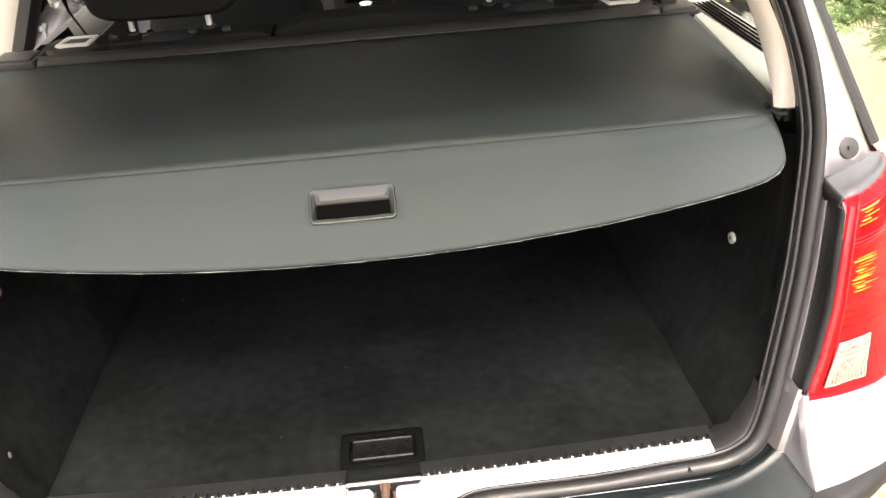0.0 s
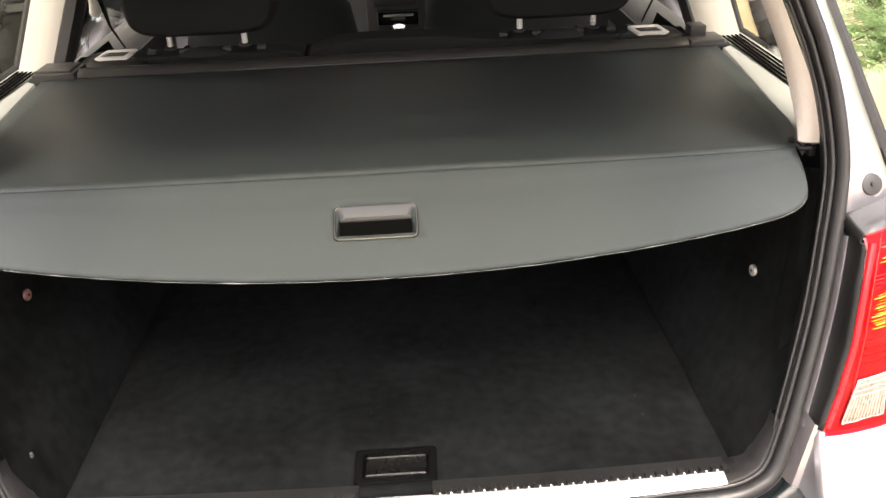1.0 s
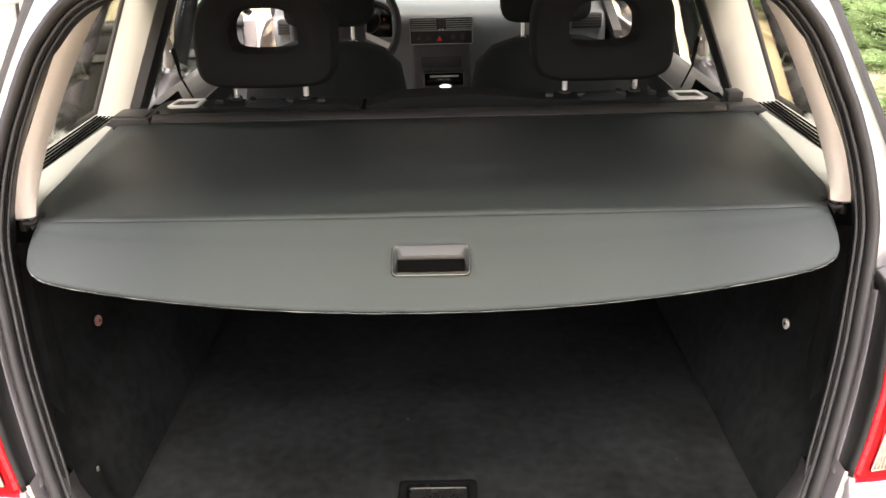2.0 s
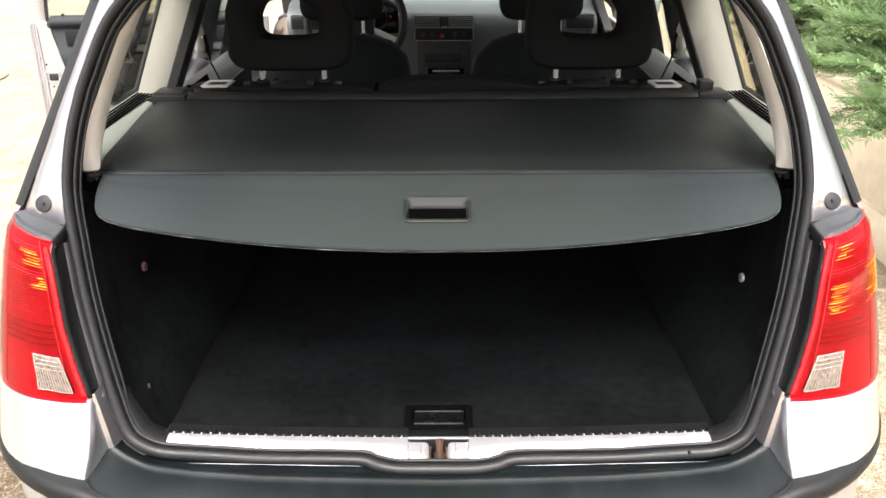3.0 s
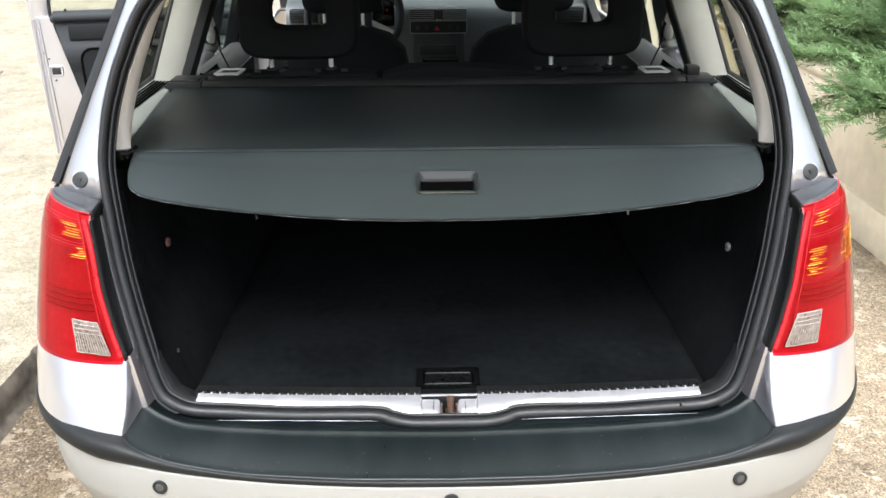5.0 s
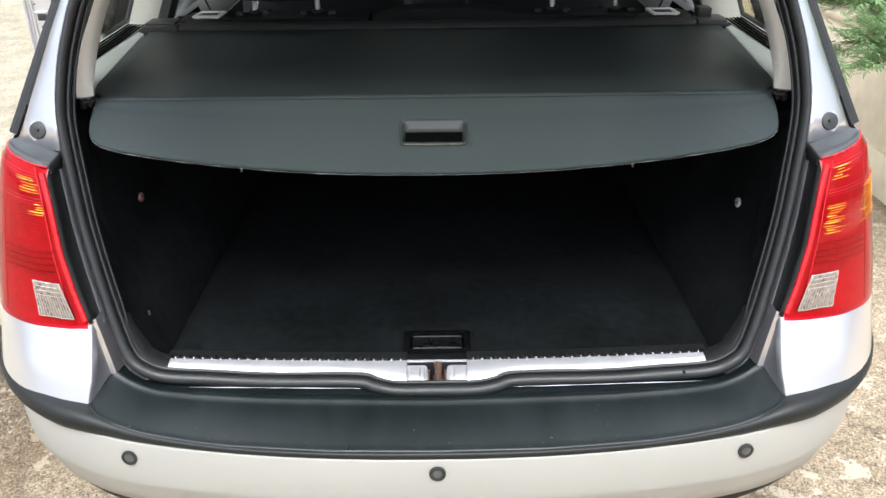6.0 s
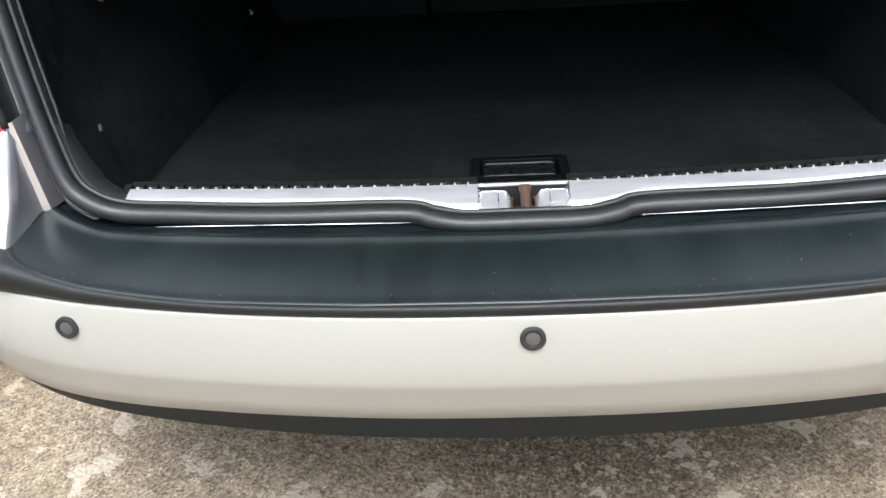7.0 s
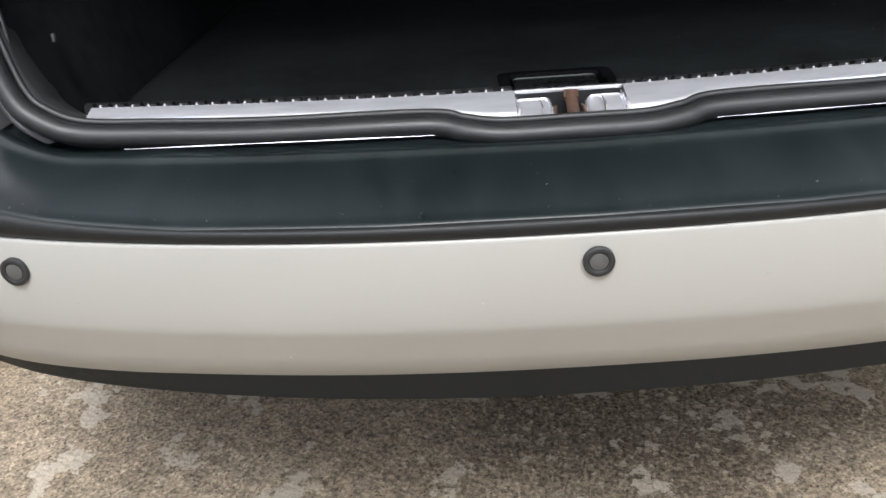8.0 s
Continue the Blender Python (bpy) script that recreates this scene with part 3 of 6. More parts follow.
def build_car():
    car = thing("estate_car", "silver estate car, boot open, parked on rough concrete", "car")
    # rear corners under the lamps
    for s in (1, -1):
        rings = corner([0.585 + 0.0175 * i for i in range(9)])
        rings = [[Vector((p.x, p.y, strip_top(p.x) - 0.004 + (p.z - 0.585) / 0.14 * (0.729 - strip_top(p.x)))) for p in r] for r in rings]
        rings[-1] = [Vector((p.x, p.y, 0.725 - 0.022 * i / 19)) for i, p in enumerate(rings[-1])]
        rings[-2] = [Vector((p.x, p.y, min(p.z, 0.715 - 0.022 * i / 19))) for i, p in enumerate(rings[-2])]
        rings = [[r[0] + Vector((-0.006, 0.016, 0.002)), r[0] + Vector((-0.0035, 0.006, 0.0005)), r[0] + Vector((-0.0012, 0.0015, 0)), *r] for r in rings]
        part("rear_corner_panel", loft(rings), SILVER, car, "silver painted corner panel under the rear lamp", s, sharp=60)
        # inward facets between corner panel and weatherstrip
        a = [Vector(plan(0.585 + 0.0175 * i)[0]) + Vector((-0.0022, 0.0042, -0.006 if i == 0 else 0.001)) for i in range(9)]
        ridge = [Vector((0.580, 0.160, 0.618)).lerp(Vector((0.5935, 0.160, 0.732)), i / 8) for i in range(9)]
        soft2 = [Vector((0.5715, 0.1625, 0.621)).lerp(Vector((0.5880, 0.163, 0.734)), i / 8) for i in range(9)]
        inner = [Vector((0.562, 0.202, 0.624)).lerp(Vector((0.586, 0.215, 0.738)), i / 8) for i in range(9)]
        mid = [Vector(p).lerp(q, 0.5) for p, q in zip(a, ridge)]
        part("pillar_foot", loft([a, mid, ridge, soft2, inner], flip=True), SILVER, car, "silver inner pillar foot beside the sill", s, sharp=12)
        build_lamp(car, s)
        build_d_pillar(car, s)
    build_bumper(car)
    build_opening(car)
    build_shell(car)
    return car


def build_lamp(car, s):
    """Tail lamp: red wrap-round lens over amber and red ribbed reflectors, with a clear reversing field."""
    rings = []
    zs = [0.722 + 0.0125 * i for i in range(21)]
    for k, z in enumerate(zs):
        g = 0.004 if k < 20 else -0.006
        c = [p + Vector((p.x - 0.45, p.y - 0.75, 0)).normalized() * g for p in curve(plan(z), 28)]
        f = k / 20
        for i, p in enumerate(c):
            p.z += -0.022 * (i / 27) * (1 - f) + (0.012 * min(1, i / 18) + 0.012) * f ** 3
        rings.append(c)
    back = [[p + Vector((0.45 - p.x, 0.75 - p.y, 0)).normalized() * 0.005 for p in r] for r in rings]
    lamp = part("tail_lamp", loft(back), REFLECTOR, car, "red wrap-round tail lamp with amber and clear fields", s)
    lens = part("lens", loft(rings), RED_LENS, lamp, "glossy red lens", s)
    lens.visible_shadow = False
    # rim of the lens along its inner edge
    rim = [r[0] + Vector((0.002, -0.001, 0)) for r in rings[1:-1]]
    rim.append(rim[-1] + Vector((0.0035, 0.006, 0.009)))
    part("lens_rim", tube(rim, 0.0045, 8), RED_SOLID, lamp, "", s)
    # inner border strip, painted amber glints and fine red ribs, behind the lens
    def behind(z, i0, i1, depth):
        f = (z - 0.722) / 0.25
        c = [p + Vector((p.x - 0.45, p.y - 0.75, 0)).normalized() * depth for p in curve(plan(z), 40)]
        for i, p in enumerate(c):
            p.z += -0.022 * (i / 39) * (1 - f) + (0.012 * min(1, i / 26) + 0.012) * f ** 3
        return c[i0:i1]

    inner_edge = [behind(0.735 + 0.02 * k, 4, 5, 0.0042)[0] for k in range(13)]
    part("border_line", tube(inner_edge, 0.0008, 6), RED_SOLID, lamp, "thin pale line inside the lens", s)
    rng = random.Random(3)
    # glints of the amber reflectors, laid as coloured streaks where each lamp shows them
    fields = ((0.945, 5, 5, 15), (0.866, 12, 5, 15), (0.872, 15, 19, 30)) if s > 0 else ((0.939, 6, 4, 16), (0.908, 5, 4, 12))
    for z0, n, i0, i1 in fields:
        for k in range(n):
            j = i0 + rng.randrange(0, 3)
            c = behind(z0 + 0.0038 * k + rng.uniform(-0.0005, 0.0005), j, max(j + 4, i1 - rng.randrange(0, 5)), 0.0050)
            half = len(c) - 1
            part("amber_rib", tube(c, [0.0002 + rng.uniform(0.0005, 0.0012) * math.sin(math.pi * (i + 0.5) / (half + 1)) ** 0.7 for i in range(half + 1)], 6), YELLOW if k % 3 == 1 else AMBER, lamp, "", s)
    for k in range(24):
        z = 0.868 + 0.0042 * k
        part("red_rib", tube(behind(z, 4, 30, 0.0036), 0.0004, 5), RED_RIB, lamp, "", s)
    for k in range(4):
        part("dark_rib", tube(behind(0.818 + 0.0105 * k, 5 - k // 3, 22, 0.0020), 0.0020, 6), DARK_RED, lamp, "dark red bar behind the lens", s)
    seam = [behind(0.735 + 0.02 * k, 21, 22, 0.0042)[0] for k in range(13)]
    part("lens_seam", tube(seam, 0.0007, 6), DARK_RED, lamp, "", s)
    # clear reversing field, proud of the lens
    rows = []
    for k in range(9):
        z = 0.737 + 0.0075 * k
        c = curve(plan(z), 60)
        f = k / 8
        lo, hi = 0.622 + 0.020 * f, 0.688 + 0.006 * f
        xs = [lo + (hi - lo) * j / 12 for j in range(13)]
        row = []
        for x in xs:
            q = min(c, key=lambda p: abs(p.x - x))
            row.append(Vector((x, q.y - 0.0065, z)))
        rows.append(row)
    part("reversing_field", loft(rows), CLEAR_BACK, lamp, "clear ribbed reversing lens", s, solid=0.004)
    border = [r[0] for r in rows] + rows[-1] + [r[-1] for r in rows[::-1]] + rows[0][::-1]
    bm = tube(border, 0.0009, 6)
    for j in range(1, 12):
        tube([r[j] + Vector((0, -0.001, 0)) for r in rows[:6]], 0.0007, 5, bm=bm)
    for k in (5, 6, 7, 8):
        tube([p + Vector((0, -0.001, 0)) for p in rows[k]], 0.0008, 5, bm=bm)
    part("lens_ribs", bm, CLEAR_LENS, lamp, "", s)
    # cap on top of the lamp: a dished cover with a raised rim, greyed for sky light
    top = [p + Vector((0, 0, 0.001)) for p in rings[-1][:22]]
    back = [Vector((0.645 + 0.095 * i / 21, 0.294 + 0.043 * (i / 21) ** 1.5, 0.993 + 0.010 * math.sin(min(1.0, i / 12) * 1.57))) for i in range(22)]
    rows = []
    for f, up in ((0.0, 0.0), (0.05, 0.0035), (0.13, 0.0050), (0.22, 0.0040), (0.32, 0.0002), (0.5, -0.0022), (0.75, -0.0005), (1.0, 0.0020), (1.25, 0.0045)):
        row = []
        for i, (p, q) in enumerate(zip(top, back)):
            end = min(1.0, i / 3, (21 - i) / 3)
            row.append(p.lerp(q, f) + Vector((0, 0, up * end + 0.0015 * (1 - end) * math.sin(math.pi * min(1.0, f)))))
        rows.append(row)
    part("lamp_cap", loft(rows, flip=True), CAP_SKYLIT, lamp, "dished cap on top of the lamp, sky light painted in as grey", s, sharp=80)
    part("cap_rim", tube([p + Vector((0, -0.0005, 0)) for p in top], 0.0017, 8), RED_SOLID, lamp, "", s)
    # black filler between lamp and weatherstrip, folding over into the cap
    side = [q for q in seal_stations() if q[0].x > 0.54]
    cols = []
    for i in range(21):
        z = 0.728 + (0.972 - 0.728) * i / 20
        edge = Vector(plan(z)[0])
        near, a, _ = min(side, key=lambda q: abs(q[0].z - z + 0.004))
        foot = near + a * 0.0188 + Vector((0, 0.001, 0))
        cols.append([edge + Vector((0.002, 0.004, 0)), edge + Vector((-0.001, -0.001, 0)), edge + Vector((-0.0045, 0.0015, 0)), *(edge.lerp(foot, f) + Vector((0.0040 * math.sin(math.pi * f) - 0.004 * (1 - f), 0, 0)) for f in (0.25, 0.5, 0.75, 0.92)), foot])
    for lift, pull in ((-0.012, 0.0042), (-0.006, 0.0034), (-0.002, 0.0018), (0.001, -0.0006)):
        a, b = rows[0][0], rows[7][0]
        cols.append([a.lerp(b, f) + Vector((-pull, 0, lift)) for f in (0.0, 0.04, 0.10, 0.3, 0.52, 0.76, 0.92, 1.02)])
    part("lamp_filler_panel", loft(cols), TRIM_BLACK, car, "black filler panel between lamp and boot seal", s, sharp=80, solid=0.002)


def window_edge(z):
    """Rear edge of the side glass on the body side."""
    return Vector((0.757 - 0.437 * (z - 1.0), 0.242 + RAKE * (z - 0.6), z))


def build_d_pillar(car, s):
    zs = [1.000 + 0.034 * i for i in range(13)]
    rings = []
    for z in zs:
        near = min(SEAL, key=lambda q: abs(q.z - z) + (0 if q.x > 0.3 else 9))
        a = near + Vector((0.010, 0.004, 0))
        b = window_edge(z) + Vector((-0.012, -0.006, 0))
        m1 = Vector((a.x + (b.x - a.x) * 0.45, a.y + (b.y - a.y) * 0.18, z))
        m2 = Vector((a.x + (b.x - a.x) * 0.80, a.y + (b.y - a.y) * 0.45, z))
        m3 = Vector((a.x + (b.x - a.x) * 0.95, a.y + (b.y - a.y) * 0.75, z))
        rings.append(curve([a, m1, m2, m3, b], 14))
    pillar = part("rear_pillar", loft(rings), SILVER, car, "silver painted rear pillar", s, solid=0.004)
    trim = [window_edge(1.0 + 0.05 * i) for i in range(9)]
    part("window_edge_trim", tube(trim, 0.011, 8), RUBBER, pillar, "black rubber trim along the side glass", s)
    trim2 = [p + Vector((-0.012, -0.012, 0)) for p in trim[1:]]
    part("window_edge_bead", tube(trim2, 0.004, 6), RUBBER, pillar, "", s)
    part("stop_boss", disc((0.6815, 0.3165, 1.0225), (0.12, -1, 0.45), 0.0215, 0.012, bevel=0.0045, sides=32), SILVER, pillar, "raised painted boss under the buffer", s)
    part("rubber_stop", disc((0.6815, 0.311, 1.0250), (0.12, -1, 0.45), 0.0155, 0.016, bevel=0.003), DARK_PLASTIC, pillar, "round black rubber buffer", s)
    part("stop_screw", disc((0.6815, 0.3025, 1.0290), (0.12, -1, 0.45), 0.003, 0.004), RUBBER, pillar, "", s)


PLATE_EDGE = [(0.0, 0.012), (0.18, 0.016), (0.36, 0.031), (0.50, 0.052), (0.548, 0.065), (0.58, 0.078), (0.596, 0.092), (0.605, 0.106)]
PLATE_INNER = [(0, 0.104), (0.3, 0.110), (0.42, 0.119), (0.50, 0.133), (0.55, 0.149), (0.579, 0.163)]


def strip_top(x):
    """Height of the rubbing strip's upper ridge."""
    return 0.5638 + 0.0375 * min(1.0, abs(x) / 0.605) ** 5.5 + 0.022 * max(0.0, (abs(x) - 0.605) / 0.245)


def plate_point(u, f):
    """The loading plate: u across it from -1 to 1, f from its rear ridge to the bead at the weatherstrip."""
    x_out, x_in = 0.604 * u, 0.578 * u
    yo = float(np.interp(abs(x_out), *zip(*PLATE_EDGE)))
    yi = float(np.interp(abs(x_in), *zip(*PLATE_INNER)))
    end = max(0.0, (abs(u) - 0.84) / 0.16)
    zo = strip_top(x_out) + 0.0022
    zi = 0.5893 + 0.0068 * min(1.0, abs(u) / 0.7) ** 1.5 + 0.026 * end ** 1.8
    rise = 0.0035 * math.sin(math.pi * f) * (1 - end)
    return Vector((x_out + (x_in - x_out) * f, yo + (yi - yo) * f, zo + (zi - zo) * f + rise))


def build_bumper(car):
    prof = [(0.345, 0.057), (0.353, 0.043), (0.383, 0.0345), (0.393, 0.0315)]

    def band(levels, sag):
        rings = []
        for z, inset in levels:
            ps = bumper_plan(inset)
            up = float(np.interp(z, *zip(*sag)))
            rings.append([Vector((p.x, p.y, z + up * min(1, (abs(p.x) / 0.85) ** 2))) for p in ps])
        return rings

    bumper = part("rear_bumper", loft(band([(0.3885, 0.044), (0.390, 0.0348), (0.3915, 0.0322), (0.420, 0.0204), (0.440, 0.0121), (0.452, 0.0072), (0.457, 0.0053), (0.462, 0.0042), (0.468, 0.0034), (0.475, 0.0027), (0.485, 0.0020), (0.505, 0.0017), (0.526, 0.0028), (0.5440, 0.0050), (0.5468, 0.0056), (0.5482, 0.0066), (0.5484, 0.0080), (0.5482, 0.03)], ((0.388, 0.009), (0.48, 0.017))), flip=True),
                  BUMPER_SILVER, car, "silver painted rear bumper with parking sensors", sharp=70)
    part("bumper_valance", loft(band(prof + [(0.395, 0.045)], ((0.345, 0.050), (0.395, 0.009))), flip=True), VALANCE, bumper, "dark unpainted lower bumper edge")
    # black rubbing strip: low in the middle, rising to full height at the corners
    levels = [(0.0, 0.030, 0), (0.0, 0.012, 0), (0.06, 0.0075, 0), (0.3, 0.004, -0.5), (0.6, 0.003, -1), (0.85, 0.003, -0.8), (0.96, 0.005, -0.2), (1.0, 0.008, 0), (1.03, 0.014, 0), (1.03, 0.04, 0)]
    strip = []
    for f, inset, bulge in levels:
        row = []
        for p, q in zip(bumper_plan(0.0), bumper_plan(1.0)):
            low = 0.5475 + 0.017 * min(1, (abs(p.x) / 0.85) ** 2)
            h = strip_top(p.x) - low
            row.append(Vector((p.x, p.y, low + h * f)) + (q - p) * (inset + bulge * 0.22 * max(0.0, h - 0.012) - 0.011 * min(1.0, max(0.0, (abs(p.x) - 0.57) / 0.08)) * (inset < 0.035)))
        strip.append(row)
    part("rubbing_strip", loft(strip, flip=True), STRIP_PLASTIC, bumper, "black plastic rubbing strip", sharp=60)
    # top plate: from the strip to the foot of the weatherstrip, with raised ends
    rings = []
    n = 81
    for k in range(11):
        rings.append([plate_point(-1 + 2 * i / (n - 1), k / 10) for i in range(n)])
    skirt = [[p + Vector((0, -0.006, -0.012)) for p in rings[0]], [p + Vector((0, -0.005, -0.0025)) for p in rings[0]], [p + Vector((0, -0.002, -0.0002)) for p in rings[0]]]
    bead = [[p + Vector((0, dy, dz)) for p in rings[-1]] for dy, dz in ((0.0025, 0.0030), (0.006, 0.0042), (0.013, 0.0040), (0.0155, 0.0015), (0.0165, 0.0005), (0.028, 0.001), (0.06, 0.001))]
    rings = skirt + rings + bead
    part("loading_plate", loft(rings), BLACK_PLASTIC, bumper, "black plastic loading edge, lightly scratched", sharp=50)
    for e in (1, -1):
        lip = [plate_point(e * u, 0.0) + Vector((0, -0.002, -0.001)) for u in (0.90, 0.93, 0.96, 0.98)] + [plate_point(e, f) + Vector((e * 0.0015, 0, -0.0012)) for f in (0.0, 0.08, 0.2, 0.4, 0.6, 0.8, 0.95)]
        part("plate_lip", tube(curve(lip, 40), [0.0008 + 0.0022 * min(1.0, i / 12) for i in range(40)], 8), BLACK_PLASTIC, bumper, "raised end lip of the loading edge")
    # scuffs on the loading plate
    rng = random.Random(9)
    bm = bmesh.new()
    for k in range(75):
        c = plate_point(rng.uniform(-0.88, 0.88), rng.choice((rng.uniform(0.03, 0.95), rng.uniform(0.01, 0.12)))) + Vector((0, 0, 0.0008))
        a, ln = rng.uniform(0, 3.1), rng.choice((0.0005, 0.0008, 0.0012, 0.0022))
        d, w = Vector((math.cos(a), math.sin(a), 0)) * ln, Vector((-math.sin(a), math.cos(a), 0)) * rng.uniform(0.0002, 0.0004)
        bm.faces.new([bm.verts.new(c + q) for q in (-d - w, d * 0.2 - w * 1.6, d + w * 0.2, d * 0.1 + w)])
    part("scuff_marks", bm, FRAY, bumper, "pale scuffs in black plastic")["kind"] = "stuff"
    chips = bmesh.new()
    for x, z, r in ((-0.101, 0.487, 0.0010), (0.148, 0.500, 0.0013), (-0.126, 0.496, 0.0008), (-0.47, 0.497, 0.0009), (0.31, 0.452, 0.0008), (-0.28, 0.437, 0.0007)):
        disc((x, 0.0015 + 0.13 * x * x, z), (0.3 * x, -1, 0), r, 0.0016, bm=chips, sides=7)
    part("paint_chip", chips, FRAY, bumper, "tiny pale chips in the bumper paint")["kind"] = "stuff"
    for x, y in ((0.0, 0.0), (0.529, 0.049), (-0.529, 0.049)):
        nrm = Vector((x * 0.30, -1, 0.03)).normalized()
        sensor = part("parking_sensor", ring((x, y, 0.524), nrm, 0.0138, 0.0086, 0.004), RUBBER, bumper, "round parking sensor in a black ring")
        part("sensor_face", disc(Vector((x, y, 0.524)) - nrm * 0.0008, nrm, 0.0084, 0.006, bevel=0.0012), SENSOR_GREY, sensor)


def build_opening(car):
    """Weatherstrip, painted flange, steel sill, latch."""
    def lobe(u, v, r, rv, n=12):
        return [(u + r * math.cos(a), v + rv * math.sin(a)) for a in [k * math.tau / n for k in range(n)]]

    web = [(0.010, -0.006), (0.004, -0.012), (-0.012, -0.014), (-0.010, -0.024), (0.006, -0.024)]
    seal = part("boot_seal", swept(lobe(0.0030, 0.0, 0.0100, 0.0115)), RUBBER, car, "black rubber seal round the boot opening", sharp=70)
    for u, v, r, sill in ((-0.0098, -0.005, 0.0034, 1.15), (-0.0152, -0.015, 0.0026, 0.2), (0.0098, -0.004, 0.0046, 1)):
        part("seal_bead", swept(lobe(u, v, r, r, 8), sill), RUBBER, seal, sharp=70)
    part("seal_web", swept(web, 0.3), RUBBER, seal, sharp=70)
    part("vent_hole", disc((0.438, 0.1490, 0.6190), (0, -1, 0.2), 0.0022, 0.010, sides=12), TRIM_BLACK, seal, "tiny hole in the seal")
    flange = [(0.0198, -0.004), (0.0192, -0.009), (0.010, -0.016), (0.008, -0.022)]
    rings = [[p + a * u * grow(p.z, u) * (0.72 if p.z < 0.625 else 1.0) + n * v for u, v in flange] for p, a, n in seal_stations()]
    part("opening_flange", loft(rings), SILVER, car, "silver painted flange under the seal")
    for s in (1, -1):
        side = [q for q in seal_stations() if q[0].x > 0.54 and 0.712 < q[0].z < 0.975]
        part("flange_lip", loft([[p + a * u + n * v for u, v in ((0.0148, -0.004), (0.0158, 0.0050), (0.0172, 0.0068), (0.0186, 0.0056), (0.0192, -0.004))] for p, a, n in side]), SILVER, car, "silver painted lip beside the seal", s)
    # bright gap line between plate and weatherstrip
    for a, b in ((-0.44, -0.135), (0.135, 0.47)):
        pts = [(a + (b - a) * i / 12, 0.1400 + 0.012 * abs(a + (b - a) * i / 12) ** 1.5, 0.5950 + 0.017 * abs(a + (b - a) * i / 12)) for i in range(13)]
        part("flange_edge", tube(pts, [0.0002] + [0.0003, 0.0006, 0.0008, 0.0005, 0.0003, 0.0006, 0.0004, 0.0007, 0.0008, 0.0005, 0.0003] + [0.0002], 6), SILVER, car, "bright bare metal edge under the seal")
    part("drain_slot", box(-0.245, -0.158, 0.1235, 0.131, 0.580, 0.5875, bevel=0.001), RUBBER, car, "dark slot under the boot seal")
    # steel sill, either side of the latch
    for s in (1, -1):
        xs = [0.0545 + (0.482 - 0.0545) * i / 40 for i in range(41)]
        rings = []
        for x in xs:
            d = max(0.0, 1 - max(0.0, x - 0.075) / 0.075)
            d = d * d * (3 - 2 * d)
            zb = 0.6215 + 0.011 * (x / 0.48) ** 2
            yf, zf = 0.166 - 0.016 * d, zb - 0.009 - 0.004 * d
            rings.append([(x, yf - 0.006, zf - 0.010), (x, yf, zf), (x, yf + 0.006, zf + 0.004), (x, 0.187, zb - 0.001), (x, 0.191, zb), (x, 0.194, zb - 0.002), (x, 0.194, zb - 0.02)])
        bm = loft(rings, flip=True)
        for k in range(26):
            x = 0.066 + 0.0163 * k
            disc((x, 0.193, 0.6222 + 0.011 * (x / 0.48) ** 2), (0, -0.5, 1), 0.0018, 0.0022, bm=bm, sides=8, radius2=0.0010)
        part("sill_plate", bm, STEEL, car, "bright bare steel sill with a toothed edge", s, sharp=40)
        rings = []
        for k in range(27):
            for dx, up in ((0.0005, -0.004), (0.0035, -0.004), (0.0045, 0.0015), (0.0120, 0.0015), (0.0130, -0.004)):
                x = 0.0545 + 0.0163 * k + dx
                zb = 0.6215 + 0.011 * (x / 0.48) ** 2
                rings.append([(x, 0.1945, zb - 0.02), (x, 0.1945, zb + up), (x, 0.203, zb + up), (x, 0.205, zb - 0.004), (x, 0.228, zb - 0.006), (x, 0.228, 0.585)])
        bm = loft(rings, flip=True)
        part("sill_rubber", bm, TRIM_BLACK, car, "black ribbed rubber edge behind the sill", s)
        rings = []
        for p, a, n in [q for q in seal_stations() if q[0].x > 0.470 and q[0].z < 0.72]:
            f = min(1.0, max(0.0, (p.z - 0.612) / 0.05)) - 2.2 * max(0.0, (p.z - 0.655) / 0.065)
            rings.append([p - a * u + n * v for u, v in ((0.004, -0.006), (0.0125, -0.008), (0.0150 + 0.002 * f, -0.013), (0.0165 + 0.003 * f, -0.030), (0.012 + 0.006 * f, -0.060), (0.002 + 0.008 * f, -0.095), (-0.02, -0.13))])
        part("sill_end", loft(rings, flip=True), DARK_PLASTIC, car, "black plastic corner moulding of the sill", s, sharp=80)
    # latch recess
    bm = box(-0.0545, 0.0545, 0.146, 0.150, 0.565, 0.592)
    box(-0.0545, 0.0545, 0.190, 0.196, 0.565, 0.6185, bm=bm)
    box(-0.0545, 0.0545, 0.146, 0.196, 0.562, 0.568, bm=bm)
    latch = part("boot_latch", bm, TRIM_BLACK, car, "boot latch recess with a rusty striker")
    part("latch_rail", box(-0.0545, 0.0545, 0.1895, 0.1945, 0.6175, 0.6215, bevel=0.0012), STEEL, latch, "bright rail above the striker")
    for s in (1, -1):
        rings = []
        for i in range(13):
            f = i / 12
            x = 0.0525 - 0.041 * f
            drop = 0.020 * max(0, (f - 0.70) / 0.30) ** 2
            rings.append([(x, 0.145, 0.588 - drop), (x, 0.149, 0.600 - drop), (x, 0.160, 0.606 - drop), (x, 0.175, 0.611 - drop), (x, 0.186, 0.614 - drop), (x, 0.189, 0.608 - drop)])
        part("latch_guide", loft(rings), STEEL, latch, "bright curved metal guide beside the striker", s, solid=0.002)
